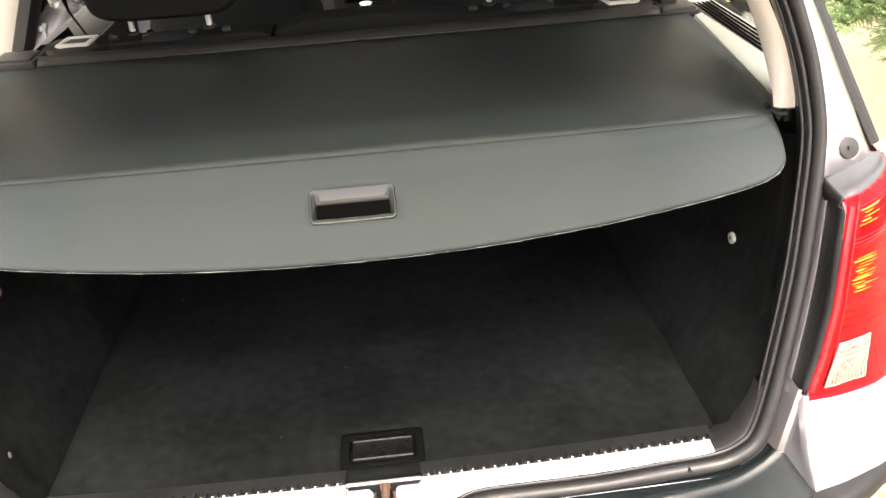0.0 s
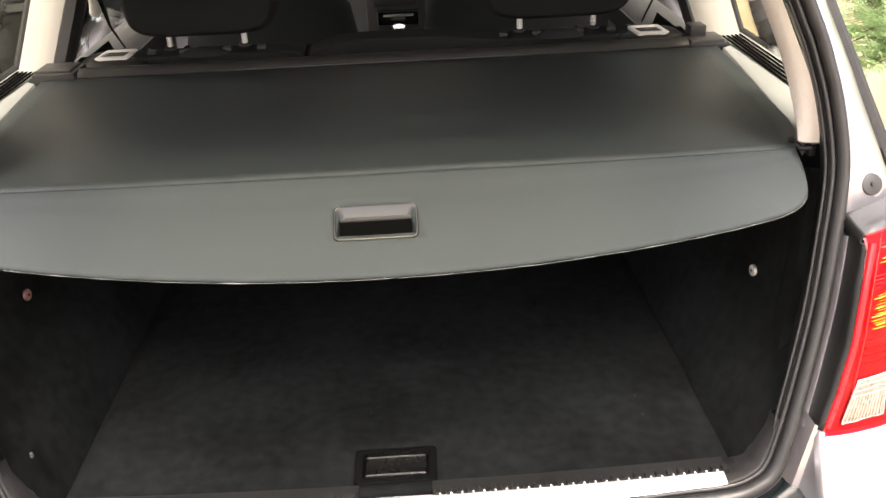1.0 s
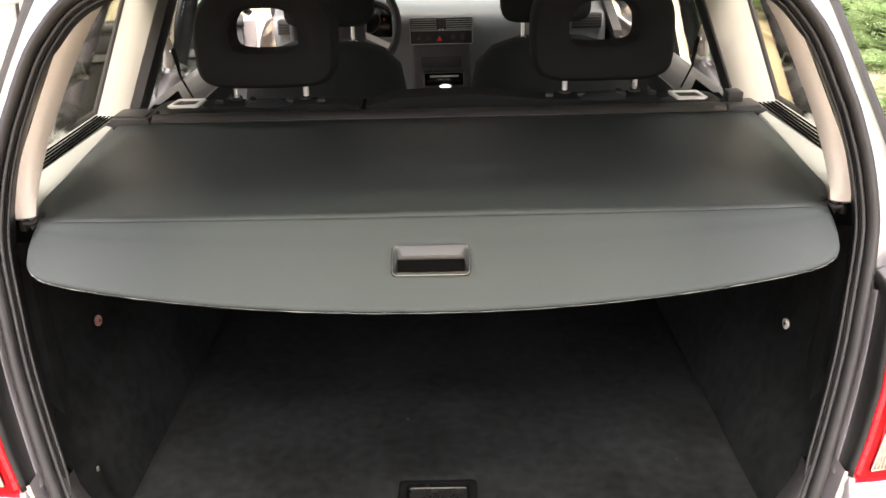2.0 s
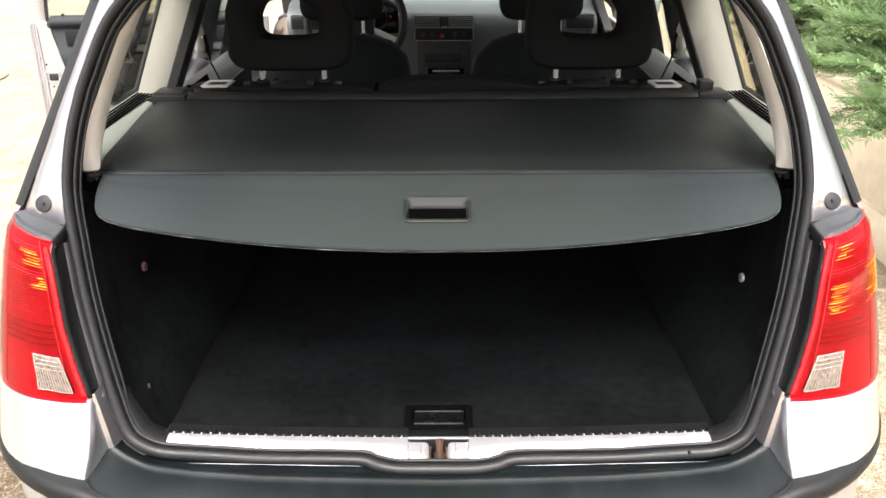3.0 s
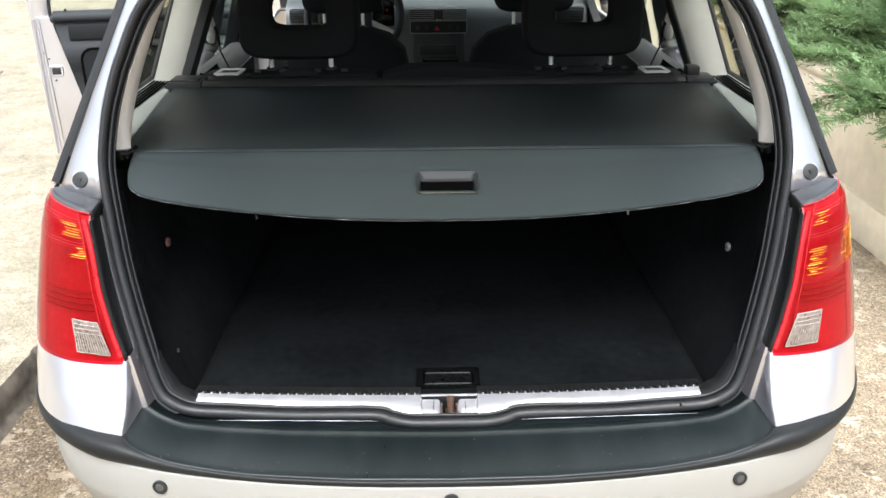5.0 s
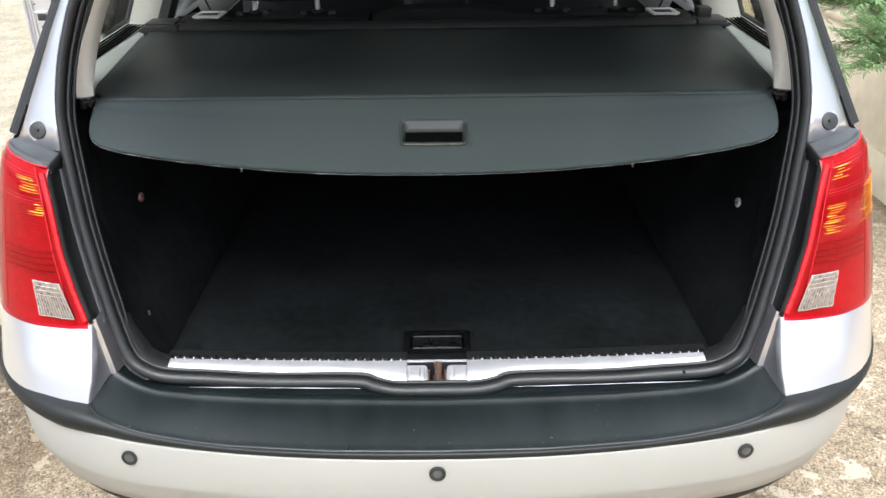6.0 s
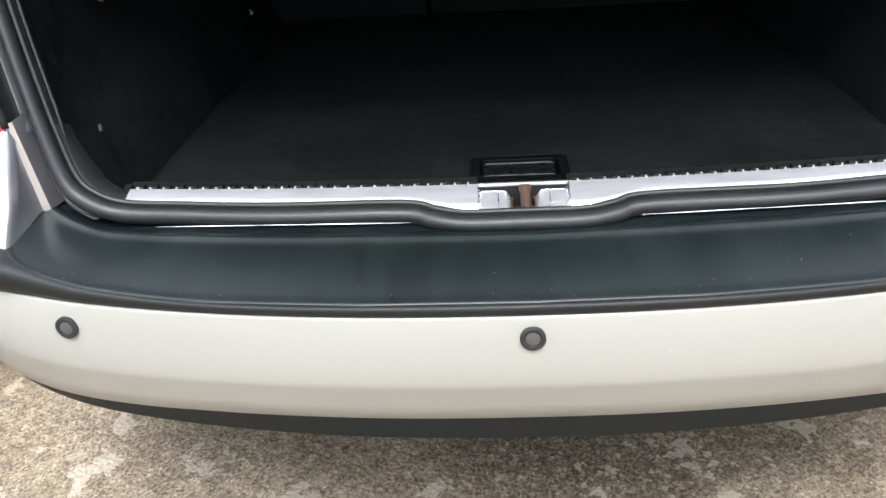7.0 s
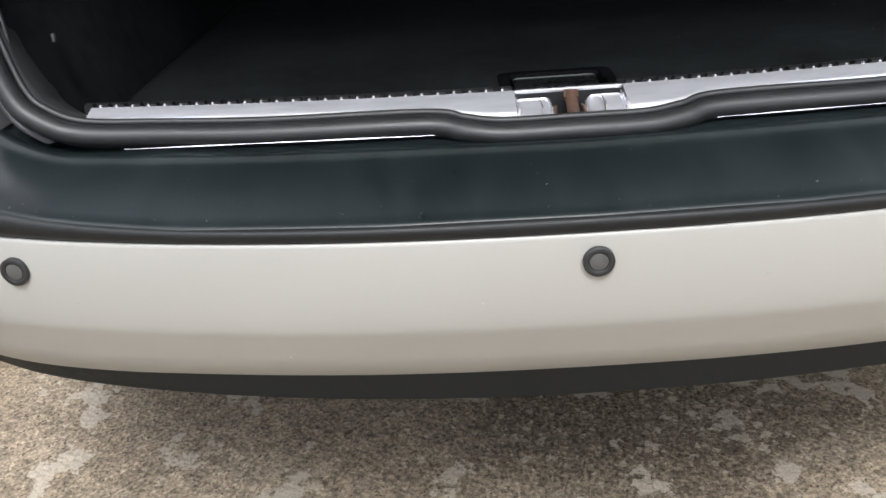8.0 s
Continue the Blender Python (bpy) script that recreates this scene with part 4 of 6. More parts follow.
        # a thin chrome strip added for the vertical shading line on the guide
        part("guide_seam", box(0.0300, 0.0308, 0.1470, 0.1860, 0.5950, 0.6155, bevel=0.0003, m=Matrix.Translation((0, 0, 0.0012))), CHROME, latch, "", s)
        part("guide_edge", tube([(0.0135, 0.148, 0.590), (0.0150, 0.162, 0.5985), (0.0145, 0.178, 0.6035), (0.0130, 0.186, 0.604)], 0.0016, 6), RUST, latch, "brown rust on the guide's inner edge", s)
        part("guide_post", box(0.0515, 0.0540, 0.148, 0.190, 0.585, 0.616, bevel=0.0008), STEEL, latch, "", s)
    part("striker", tube([(0.002, 0.189, 0.6155), (0.002, 0.182, 0.612), (0.002, 0.165, 0.604), (0.002, 0.150, 0.594)], 0.0062, 12), RUST, latch, "brown rusty striker bar")
    part("striker_nut", disc((0.002, 0.1865, 0.6145), (0, -0.6, 1), 0.0085, 0.006, sides=6), RUST, latch)
    part("striker_plate", box(-0.008, 0.012, 0.148, 0.188, 0.569, 0.592, bevel=0.001), RUST, latch)


def side_panel(y0, y1, s, arches, low=0.20, top=0.955, name="side_panel", mat=None, car=None, label=""):
    """Outer body side between two stations, with the wheel arches left open."""
    n = max(6, int((y1 - y0) / 0.025))
    rings = []
    for i in range(n + 1):
        y = y0 + (y1 - y0) * i / n
        zl = low
        for c, r in arches:
            if abs(y - c) < r:
                zl = max(zl, 0.305 + math.sqrt(r * r - (y - c) ** 2))
        tz = top + 0.0 * y
        row = [Vector((side_width(zl) * nose(y) - 0.03, y, zl))]
        for k in range(13):
            z = zl + (tz - zl) * k / 12
            row.append(Vector((side_width(z) * nose(y) + (0.010 if 0.55 < z < 0.60 else 0), y, z)))
        rings.append(row)
    return part(name, loft(rings, flip=True), mat or SILVER, car, label, s, solid=0.006)


def pillar_bar(a0, a1, b0, b1, z0, z1, thick, s, name, mat, car, label="", inset=0.0, n=8):
    """Upright bar on the glass line: from stations a0..a1 at z0 to b0..b1 at z1."""
    rings = []
    for i in range(n + 1):
        f = i / n
        z = z0 + (z1 - z0) * f
        ya, yb = a0 + (b0 - a0) * f, a1 + (b1 - a1) * f
        x = side_width(z) * nose((ya + yb) / 2) - inset
        rings.append([(x, ya, z), (x, yb, z), (x - thick, yb - 0.01, z), (x - thick, ya + 0.01, z)])
    return part(name, loft(rings, closed=True, caps=True, flip=True), mat, car, label, s, bevel=0.006)


def pane(car, s, rear, front, name="side_window", glass=None):
    """Glass between two leaning edges, each given bottom to top."""
    rings = [[Vector(a), Vector(a).lerp(Vector(b), 0.5) + Vector((0.004, 0, 0)), Vector(b)] for a, b in zip(curve(rear, 6), curve(front, 6))]
    ob = part(name, loft(rings, flip=True), glass or GLASS, car, "tinted side window glass", s, solid=0.004)
    ob.visible_shadow = False
    return ob


def build_shell(car):
    """The rest of the bodywork: sides, roof, bonnet, glass, wheels."""
    arches = [(0.93, 0.36), (3.45, 0.36)]
    side_panel(0.455, 1.09, 1, arches, name="rear_wing", car=car, label="silver rear wing with wheel arch")
    side_panel(0.455, 1.09, -1, arches, name="rear_wing", car=car, label="silver rear wing with wheel arch")
    for s in (1, -1):
        side_panel(1.095, 2.03, s, arches, low=0.24, name="rear_door", car=car, label="closed silver rear door")
        side_panel(3.13, 4.25, s, arches, name="front_wing", car=car, label="silver front wing with wheel arch")
        part("side_skirt", box(0.76, 0.825, 1.25, 3.1, 0.17, 0.245, bevel=0.01), VALANCE, car, "", s)
    side_panel(2.04, 3.12, 1, arches, low=0.24, name="front_door", car=car, label="closed silver front door")
    # glasshouse
    for s in (1, -1):
        pillar_bar(1.02, 1.09, 1.20, 1.28, 0.95, 1.40, 0.012, s, "side_pillar", GLOSS_BLACK, car, "black outer side pillar")
        pillar_bar(1.98, 2.07, 2.02, 2.10, 0.95, 1.40, 0.05, s, "side_pillar", GLOSS_BLACK, car, "black outer side pillar")
        pillar_bar(3.30, 3.40, 2.52, 2.62, 0.95, 1.40, 0.06, s, "windscreen_pillar", SILVER, car, "silver windscreen pillar")
        low = lambda y, z: (side_width(z) - 0.006, y, z)
        pane(car, s, [window_edge(1.005), window_edge(1.2), window_edge(1.40)], [low(1.05, 1.0), low(1.12, 1.2), low(1.22, 1.40)], "quarter_window", TINTED_GLASS)
        pane(car, s, [low(1.06, 0.965), low(1.13, 1.2), low(1.24, 1.40)], [low(2.02, 0.965), low(2.03, 1.2), low(2.05, 1.40)])
        if s > 0:
            pane(car, s, [low(2.05, 0.965), low(2.06, 1.2), low(2.08, 1.40)], [low(3.32, 0.965), low(2.94, 1.2), low(2.56, 1.40)])
            part("door_mirror", box(0.83, 1.02, 3.0, 3.1, 0.96, 1.08, bevel=0.03), SILVER, car, "silver door mirror", s)
        part("roof_rail", tube([(0.60, 0.62, 1.455), (0.605, 0.7, 1.475), (0.605, 2.3, 1.485), (0.60, 2.45, 1.455)], 0.012, 8), SILVER, car, "silver roof rail", s)
    rings = []
    for i in range(21):
        y = 0.52 + 2.10 * i / 20
        crown = 0.03 * math.sin(math.pi * i / 20)
        rings.append([Vector((x, y, 1.40 + crown + 0.045 * (1 - (abs(x) / 0.66) ** 2.5))) for x in [-0.66 + 1.32 * k / 24 for k in range(25)]])
    part("roof", loft(rings, flip=True), SILVER, car, "silver roof panel", solid=0.006)
    part("headliner", loft([[p + Vector((0, 0, -0.03)) for p in r] for r in rings]), HEADLINER, car, "pale cloth headliner", solid=0.01)
    screen = [[(x * (1 - 0.10 * f), 3.36 - 0.80 * f, 0.98 + 0.44 * f) for x in (-0.70, -0.35, 0, 0.35, 0.70)] for f in (0, 0.33, 0.66, 1)]
    ws = part("windscreen", loft(screen, flip=True), GLASS, car, "clear windscreen glass", solid=0.005)
    ws.visible_shadow = False
    bonnet = []
    for i in range(15):
        f = i / 14
        y = 3.30 + 1.02 * f
        z = 0.985 - 0.10 * f - 0.16 * f ** 4
        bonnet.append([(x * nose(y), y - 0.10 * (x / 0.8) ** 2 * f, z - 0.05 * (abs(x) / 0.8) ** 3) for x in [-0.80 + 1.6 * k / 20 for k in range(21)]])
    part("bonnet", loft(bonnet, flip=True), SILVER, car, "silver bonnet", solid=0.006)
    front = []
    for z, o in ((0.20, -0.04), (0.35, 0.0), (0.5, 0.02), (0.62, 0.0), (0.74, -0.06)):
        front.append([(0.76 * math.sin(a), 3.86 + (0.50 + o) * math.cos(a) ** 0.6, z) for a in [radians(-88 + 176 * k / 24) for k in range(25)]])
    part("front_bumper", loft(front), SILVER, car, "silver front bumper", solid=0.006)
    part("floor_pan", box(-0.60, 0.60, 0.60, 3.9, 0.20, 0.25), VALANCE, car, "dark underbody")
    part("bulkhead", box(-0.72, 0.72, 3.30, 3.34, 0.25, 0.97), VALANCE, car)
    part("under_tray", box(-0.50, 0.50, 0.14, 0.34, 0.38, 0.42), VALANCE, car)
    for x in (0.74, -0.74):
        for y in (0.93, 3.45):
            s = 1 if x > 0 else -1
            prof = [(0.195, -0.09), (0.29, -0.095), (0.305, -0.08), (0.31, 0.0), (0.305, 0.08), (0.29, 0.095), (0.195, 0.09)]
            rings = [[Vector((x + h, y + r * math.cos(a), 0.31 + r * math.sin(a))) for r, h in prof] for a in [k * math.tau / 40 for k in range(41)]]
            wheel = part("wheel", loft(rings), TYRE, car, "wheel with black tyre and alloy rim")
            bm = disc((x + s * 0.05, y, 0.31), (s, 0, 0), 0.06, 0.05, bevel=0.008)
            for k in range(7):
                a = k * math.tau / 7
                d = Vector((0, math.cos(a), math.sin(a)))
                tube([Vector((x + s * 0.055, y, 0.31)) + d * 0.05, Vector((x + s * 0.07, y, 0.31)) + d * 0.12, Vector((x + s * 0.06, y, 0.31)) + d * 0.195], 0.018, 8, bm=bm)
            ring((x + s * 0.05, y, 0.31), (s, 0, 0), 0.20, 0.185, 0.05, bm=bm)
            part("rim", bm, ALLOY, wheel, "silver alloy rim")


def build_tailgate(car):
    """The tailgate, swung up over the opening."""
    rings = []
    for i in range(15):
        f = i / 14
        y, z = 0.47 - 1.02 * f, 1.475 + 0.50 * f - 0.06 * f * f
        w = 0.53 + 0.17 * f - 0.10 * max(0, f - 0.8)
        rings.append([Vector((w * u, y + 0.03 * u * u, z - 0.03 * u * u)) for u in [-1 + k / 10 for k in range(21)]])
    shell = bmesh.new()
    vs = [[shell.verts.new(p) for p in r] for r in rings]
    for j in range(14):
        for i in range(20):
            if 1 <= j <= 7 and 2 <= i <= 17:
                continue
            shell.faces.new((vs[j][i], vs[j][i + 1], vs[j + 1][i + 1], vs[j + 1][i]))
    gate = part("tailgate", shell, SILVER, car, "silver tailgate swung fully up", solid=0.03)
    pane_rows = [[p + Vector((0, 0, -0.008)) for p in r[2:19]] for r in rings[1:9]]
    part("rear_window", loft(pane_rows), TINTED_GLASS, gate, "tinted rear window", solid=0.005)
    lining = [[p + Vector((0, 0.012, -0.045)) for p in r[1:20]] for r in rings[8:]]
    part("tailgate_lining", loft(lining), DOOR_TRIM, gate, "dark grey inner lining", solid=0.006)


def build_open_door(car):
    """Front left door, swung wide open: painted edge, latch hole, dark inner trim."""
    hinge, tip = Vector((-0.845, 3.14, 0)), Vector((-1.915, 2.945, 0))
    along = (tip - hinge).normalized()
    out = Vector((along.y, -along.x, 0))
    if out.y < 0:
        out = -out
    length = (tip - hinge).length

    def at(d, o, z):
        return hinge + along * d + out * o + Vector((0, 0, z))

    rings = []
    for i in range(13):
        d = (length - 0.020) * i / 12
        zb = 0.26 + 0.02 * (i == 0)
        rings.append([at(d, 0.0, zb), at(d, 0.05, zb), at(d, 0.085, 0.45), at(d, 0.095, 0.62), at(d, 0.085, 0.85), at(d, 0.04, 0.965), at(d, -0.03, 0.965), at(d, -0.03, 0.60), at(d, -0.03, 0.30)])
    door = part("open_door", loft(rings, closed=True, caps=True, flip=True), SILVER, car, "front door standing wide open", sharp=40)
    hem = []
    for z, e in ((0.27, -0.012), (0.30, 0.0), (0.45, 0.009), (0.62, 0.013), (0.80, 0.014), (0.96, 0.014), (1.04, 0.018)):
        hem.append([at(length - 0.030, -0.006, z), at(length + e - 0.004, -0.008, z), at(length + e, -0.004, z), at(length + e, 0.010, z), at(length - 0.030, 0.05, z)])
    part("skin_hem", loft(hem), SILVER, door, "folded edge of the outer skin", sharp=40)
    part("shut_bead", tube([at(length - 0.019, -0.029, z) for z in (0.28, 0.45, 0.62, 0.80, 0.965)], 0.006, 8), SILVER, door, "rounded edge of the inner panel")
    trim = []
    for i in range(9):
        f = i / 8
        trim.append([at(0.06 + (length - 0.16 - 0.22 * max(0.0, 0.96 - z)) * f, o, z) for o, z in ((-0.030, 0.30), (-0.075, 0.32), (-0.085, 0.55), (-0.075, 0.62), (-0.075, 0.73),
                     (-0.100, 0.76), (-0.100, 0.84), (-0.070, 0.87), (-0.065, 0.955), (-0.045, 0.985), (0.0, 0.985))])
    part("door_trim", loft(trim, caps=True), DOOR_TRIM, door, "dark grey moulded inner door trim", sharp=50)
    pocket = [at(0.52 + x, -0.104, 0.690 + z) for x, z in rounded(0.72, 0.27, 0.055, 6)]
    part("trim_groove", tube(pocket, 0.006, 6, closed=True), VENT_BLACK, door, "groove round the door pocket")
    inset = loft([pocket, [p + out * 0.004 for p in pocket], [at(0.52 + x, -0.099, 0.690 + z) for x, z in rounded(0.68, 0.23, 0.045, 6)]], closed=True, caps=True)
    part("door_pocket", inset, VALANCE, door, "black fabric panel in the door trim")
    part("trim_top", loft([[at(d, -0.062, 0.945), at(d, -0.082, 0.952), at(d, -0.088, 0.968), at(d, -0.078, 0.988), at(d, -0.040, 0.996), at(d, 0.0, 0.990)] for d in (0.05, 0.4, 0.8, length - 0.105)]), DOOR_TRIM, door, "grey padded top of the door trim", sharp=80)
    q = Matrix((along, out, Vector((0, 0, 1)))).transposed().to_4x4()
    part("lock_hole", box(-0.020, 0.020, -0.004, 0.006, -0.016, 0.016, bevel=0.003, m=Matrix.Translation(at(length - 0.068, -0.031, 0.712)) @ q), RUBBER, door, "black latch slot")
    for d, h in ((0.03, 0.80), (0.045, 0.772), (0.06, 0.668)):
        part("door_screw", disc(at(length - d, -0.031, h), -out, 0.0045, 0.005, sides=12), DARK_PLASTIC, door)
    part("shut_edge", tube([at(length - 0.004, -0.030, 0.30), at(length - 0.003, -0.031, 0.60), at(length - 0.004, -0.030, 0.955)], 0.006, 8), SILVER, door, "sealed fold of the door skin")
    part("trim_corner", disc(at(length - 0.105, -0.045, 0.958), -out, 0.019, 0.05, sides=20, bevel=0.009), DARK_PLASTIC, door, "round black corner of the trim")
    part("trim_recess", box(0.10, length - 0.165, -0.012, 0.004, -0.036, 0.036, bevel=0.006, m=Matrix.Translation(hinge + out * -0.078 + Vector((0, 0, 0.900))) @ q), VALANCE, door, "black band along the door trim")
    part("edge_seal", tube([at(length - 0.235, -0.034, 0.30), at(length - 0.17, -0.036, 0.60), at(length - 0.105, -0.036, 0.90), at(length - 0.09, -0.03, 0.98)], 0.008, 8), RUBBER, door, "black edge seal")
    part("lock_pin", tube([at(length - 0.16, -0.05, 0.98), at(length - 0.16, -0.05, 1.005)], 0.006, 8), RUBBER, door)
    sash = [at(length - 0.01, 0.03, 0.96), at(length - 0.05, 0.01, 1.15), at(length - 0.10, -0.03, 1.36), at(length - 0.30, -0.05, 1.42), at(0.45, -0.05, 1.36), at(0.02, 0.01, 0.99)]
    part("window_frame", tube(curve(sash, 40), 0.016, 8), GLOSS_BLACK, door, "black door window frame")
    up = [[at(length - 0.000 - k, o, z) for k, o, z in ((0.0, 0.03, 0.955), (0.004, 0.026, 1.02), (0.018, 0.016, 1.12), (0.045, 0.0, 1.24), (0.085, -0.02, 1.36), (0.13, -0.035, 1.41))] for _ in (0,)][0]
    rear = [[p, p + out * -0.045, p + out * -0.05 - along * 0.010, p + out * -0.044 - along * 0.070, p + out * -0.036 - along * 0.082, p - along * 0.082] for p in curve(up, 14)]
    part("frame_upright", loft(rear, closed=True, caps=True), SILVER, door, "painted rear upright of the window frame", sharp=50)
    part("upright_seal", tube([r[3] - along * 0.010 for r in rear], 0.008, 8), RUBBER, door, "black seal along the upright")
    part("shut_rib", tube([at(length - 0.040, -0.031, 0.34), at(length - 0.036, -0.033, 0.60), at(length - 0.030, -0.033, 0.95)], 0.0045, 8), SILVER, door, "pressed bead in the door edge")
    part("lock_surround", tube([at(length - 0.068 + x, -0.032, 0.712 + q) for x, q in rounded(0.058, 0.050, 0.012, 3)], 0.0035, 6, closed=True), SILVER, door, "raised rim round the latch slot")
    inner = curve(sash, 40)
    bm = bmesh.new()
    bm.faces.new([bm.verts.new(p) for p in inner])
    g = part("window_pane", bm, GLASS, door, "door window glass", smooth=False, solid=0.004)
    g.visible_shadow = False
    part("door_mirror", box(-1.16, -0.98, 3.12, 3.22, 0.96, 1.10, bevel=0.03), SILVER, door, "silver door mirror")
    part("lower_hinge_cover", tube([at(length - 0.03, 0.03, 0.24), at(length - 0.02, 0.03, 0.29)], 0.02, 8), SILVER, door)


def build_boot_trim(car):
    """Carpeted side walls, pillar trims, ledges and vents inside the boot."""
    normal = Vector((0, -1, RAKE)).normalized()
    for s in (1, -1):
        fx = 0.520
        rings = []
        for i in range(33):
            y = 0.225 + (1.32 - 0.225) * i / 32
            arch = max(0.0, min(1.0, (y - 0.60) / 0.10))
            arch = arch * arch * (3 - 2 * arch) * 0.035
            near = max(0.0, 1 - (y - 0.225) / 0.22)
            rings.append([Vector((fx - 0.01, y, 0.59)), Vector((fx, y, 0.62)), Vector((fx + 0.030 - arch * 0.3, y, 0.69)), Vector((0.617 - arch, y + 0.03 * near, 0.80)),
                          Vector((0.632 - arch * 0.7, y + 0.06 * near, 0.90)), Vector((0.642, y + 0.10 * near, 1.00)), Vector((0.660, y + 0.12 * near, 1.048))])
        wall = part("boot_side_trim", loft(rings), CARPET, car, "black carpeted boot side trim", s)
        ry, rz = (0.482, 0.799) if s > 0 else (0.531, 0.806)
        rivet = part("trim_rivet", disc((0.613, ry, rz), (-1, -0.06, 0.04), 0.0100, 0.006, bevel=0.002), RIVET if s > 0 else PINK_CAP, wall, "round metal rivet" if s > 0 else "round dull red plug", s)
        part("rivet_pin", disc((0.6105, ry, rz), (-1, -0.06, 0.04), 0.003, 0.003), RUBBER, rivet, "", s)
        # ribbed black trim going forward from the weatherstrip, and the beige trim above it
        idx = [i for i, p in enumerate(SEAL) if p.x > 0.3 and 0.65 < p.z < 1.41]
        seam = [SEAL[i] for i in idx]
        bands = [[p + normal * v + Vector((u, 0, 0)) for p in seam] for u, v in ((-0.006, -0.016), (0.001, -0.024), (-0.001, -0.032), (0.0, -0.042), (0.005, -0.047), (0.013, -0.078), (0.018, -0.094))]
        part("lock_pillar_trim", loft(bands, flip=True), TRIM_BLACK, car, "black ribbed trim inside the boot opening", s, solid=0.003)
        low = [i for i, p in enumerate(SEAL) if p.x > 0.5 and 0.628 < p.z < 1.055]
        sd = [SEAL[i] for i in low]
        part("lock_pillar_cover", loft([[p + normal * v + Vector((u, 0, 0)) for p in sd] for u, v in ((0.014, -0.088), (0.004, -0.100), (0.004, -0.13), (0.016, -0.17))], flip=True), CARPET, car, "black lined lock pillar cover", s)
        zs = [1.059, 1.082, 1.137, 1.188, 1.279, 1.34, 1.40]
        ax, ay = [0.6415, 0.641, 0.630, 0.611, 0.573, 0.545, 0.50], [0.24 + RAKE * (z - 0.6) for z in zs]
        bx, by = [0.618, 0.624, 0.631, 0.636, 0.645, 0.63, 0.60], [0.405, 0.436, 0.517, 0.608, 0.801, 0.92, 1.05]
        A = curve([Vector(p) for p in zip(ax, ay, zs)], 30)
        B = curve([Vector(p) for p in zip(bx, by, zs)], 30)
        rows = [A, *([p.lerp(q, f) + Vector((-d, 0, 0)) for p, q in zip(A, B)] for f, d in ((0.04, 0.007), (0.12, 0.0125), (0.25, 0.0145), (0.5, 0.0125), (0.8, 0.008))), B, [p + Vector((0.03, 0.02, 0)) for p in B]]
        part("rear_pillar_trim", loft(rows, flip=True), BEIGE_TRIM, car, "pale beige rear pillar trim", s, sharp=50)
        hook = tube([(0.634, 0.395, 1.050), (0.622, 0.402, 1.047), (0.612, 0.410, 1.054), (0.606, 0.408, 1.060)], 0.0042, 8)
        box(0.630, 0.641, 0.394, 0.412, 1.036, 1.052, bm=hook, bevel=0.003)
        part("cover_hook", hook, TRIM_BLACK, car, "black hook holding the cover", s)
        # ledge beside the cover, with the vent
        rings = []
        for i in range(17):
            y = 0.40 + 0.66 * i / 16
            xi = float(np.interp(y, [0.40, 0.50, 0.98, 1.06], [0.628, 0.650, 0.704, 0.706]))
            xo = float(np.interp(y, [0.40, 0.55, 1.06], [0.70, 0.755, 0.768]))
            rings.append([(xi - 0.004, y, 1.036), (xi, y, 1.048), (xi + 0.008, y, 1.0525), (xo - 0.012, y, 1.060), (xo, y, 1.060), (xo + 0.004, y, 0.99)])
        ledge = part("side_ledge", loft(rings), GREY_TRIM, car, "grey plastic ledge beside the cover", s)
        for k in range(5):
            o = 0.0088 * k
            pts = [(0.7115 + o + 0.006 * t, 0.46 + 0.56 * t, 1.0585 + 0.0006 * k) for t in (0, 0.5, 1)]
            part("vent_slot", tube(pts, 0.0029, 6, squash=0.5), VENT_BLACK, ledge, "black slot of the air vent", s)
        # broad pillar trim beside the rear seat, facing back, leaning in
        rings = []
        for i in range(9):
            f = i / 8
            z = 1.056 + 0.36 * f
            o = Vector((0.762 - 0.27 * (z - 1.058), 1.041 + 0.49 * (z - 1.058), z))
            n_ = Vector((0.670 - 0.34 * (z - 1.07), 1.06 + 0.12 * f, z))
            rings.append([o + Vector((0.004, 0.03, 0)), o, o.lerp(n_, 0.5) + Vector((-0.004, -0.012, 0)), n_, n_ + Vector((-0.004, 0.012, 0)), n_ + Vector((0.0, 0.03, 0))])
        pil = part("centre_pillar_trim", loft(rings, flip=True), SHADED_PILLAR_TRIM, car, "grey-beige pillar trim beside the rear seat, shade in its colour", s, sharp=60)
        part("glass_gasket", tube([r[1] + Vector((0.004, -0.001, 0)) for r in rings], 0.0055, 8), RUBBER, pil, "black gasket of the quarter window", s)
        part("glass_gasket", tube([(0.766 - 0.03 * max(0, 1 - i / 4), 0.48 + 0.56 * i / 8, 1.064) for i in range(9)], 0.0055, 8), RUBBER, pil, "", s)
        # the dark edge reaches further on the left, painting in that pillar's shade
        wide = 0.5 if s < 0 else 0.9
        dark = [[r[2].lerp(r[3], wide) + Vector((0, 0.001, 0)) for r in rings], [r[2].lerp(r[3], wide + 0.06) + Vector((-0.001, -0.0035, 0)) for r in rings]] + [[r[3] + Vector(o) for r in rings] for o in ((-0.002, -0.003, 0), (-0.005, 0.006, 0), (-0.009, 0.018, 0), (-0.009, 0.04, 0), (-0.002, 0.075, 0), (0.04, 0.11, 0))]
        part("pillar_trim_edge", loft(dark, flip=False), DARK_PLASTIC, pil, "dark cabin edge of the pillar trim, with shade painted in on the left", s)
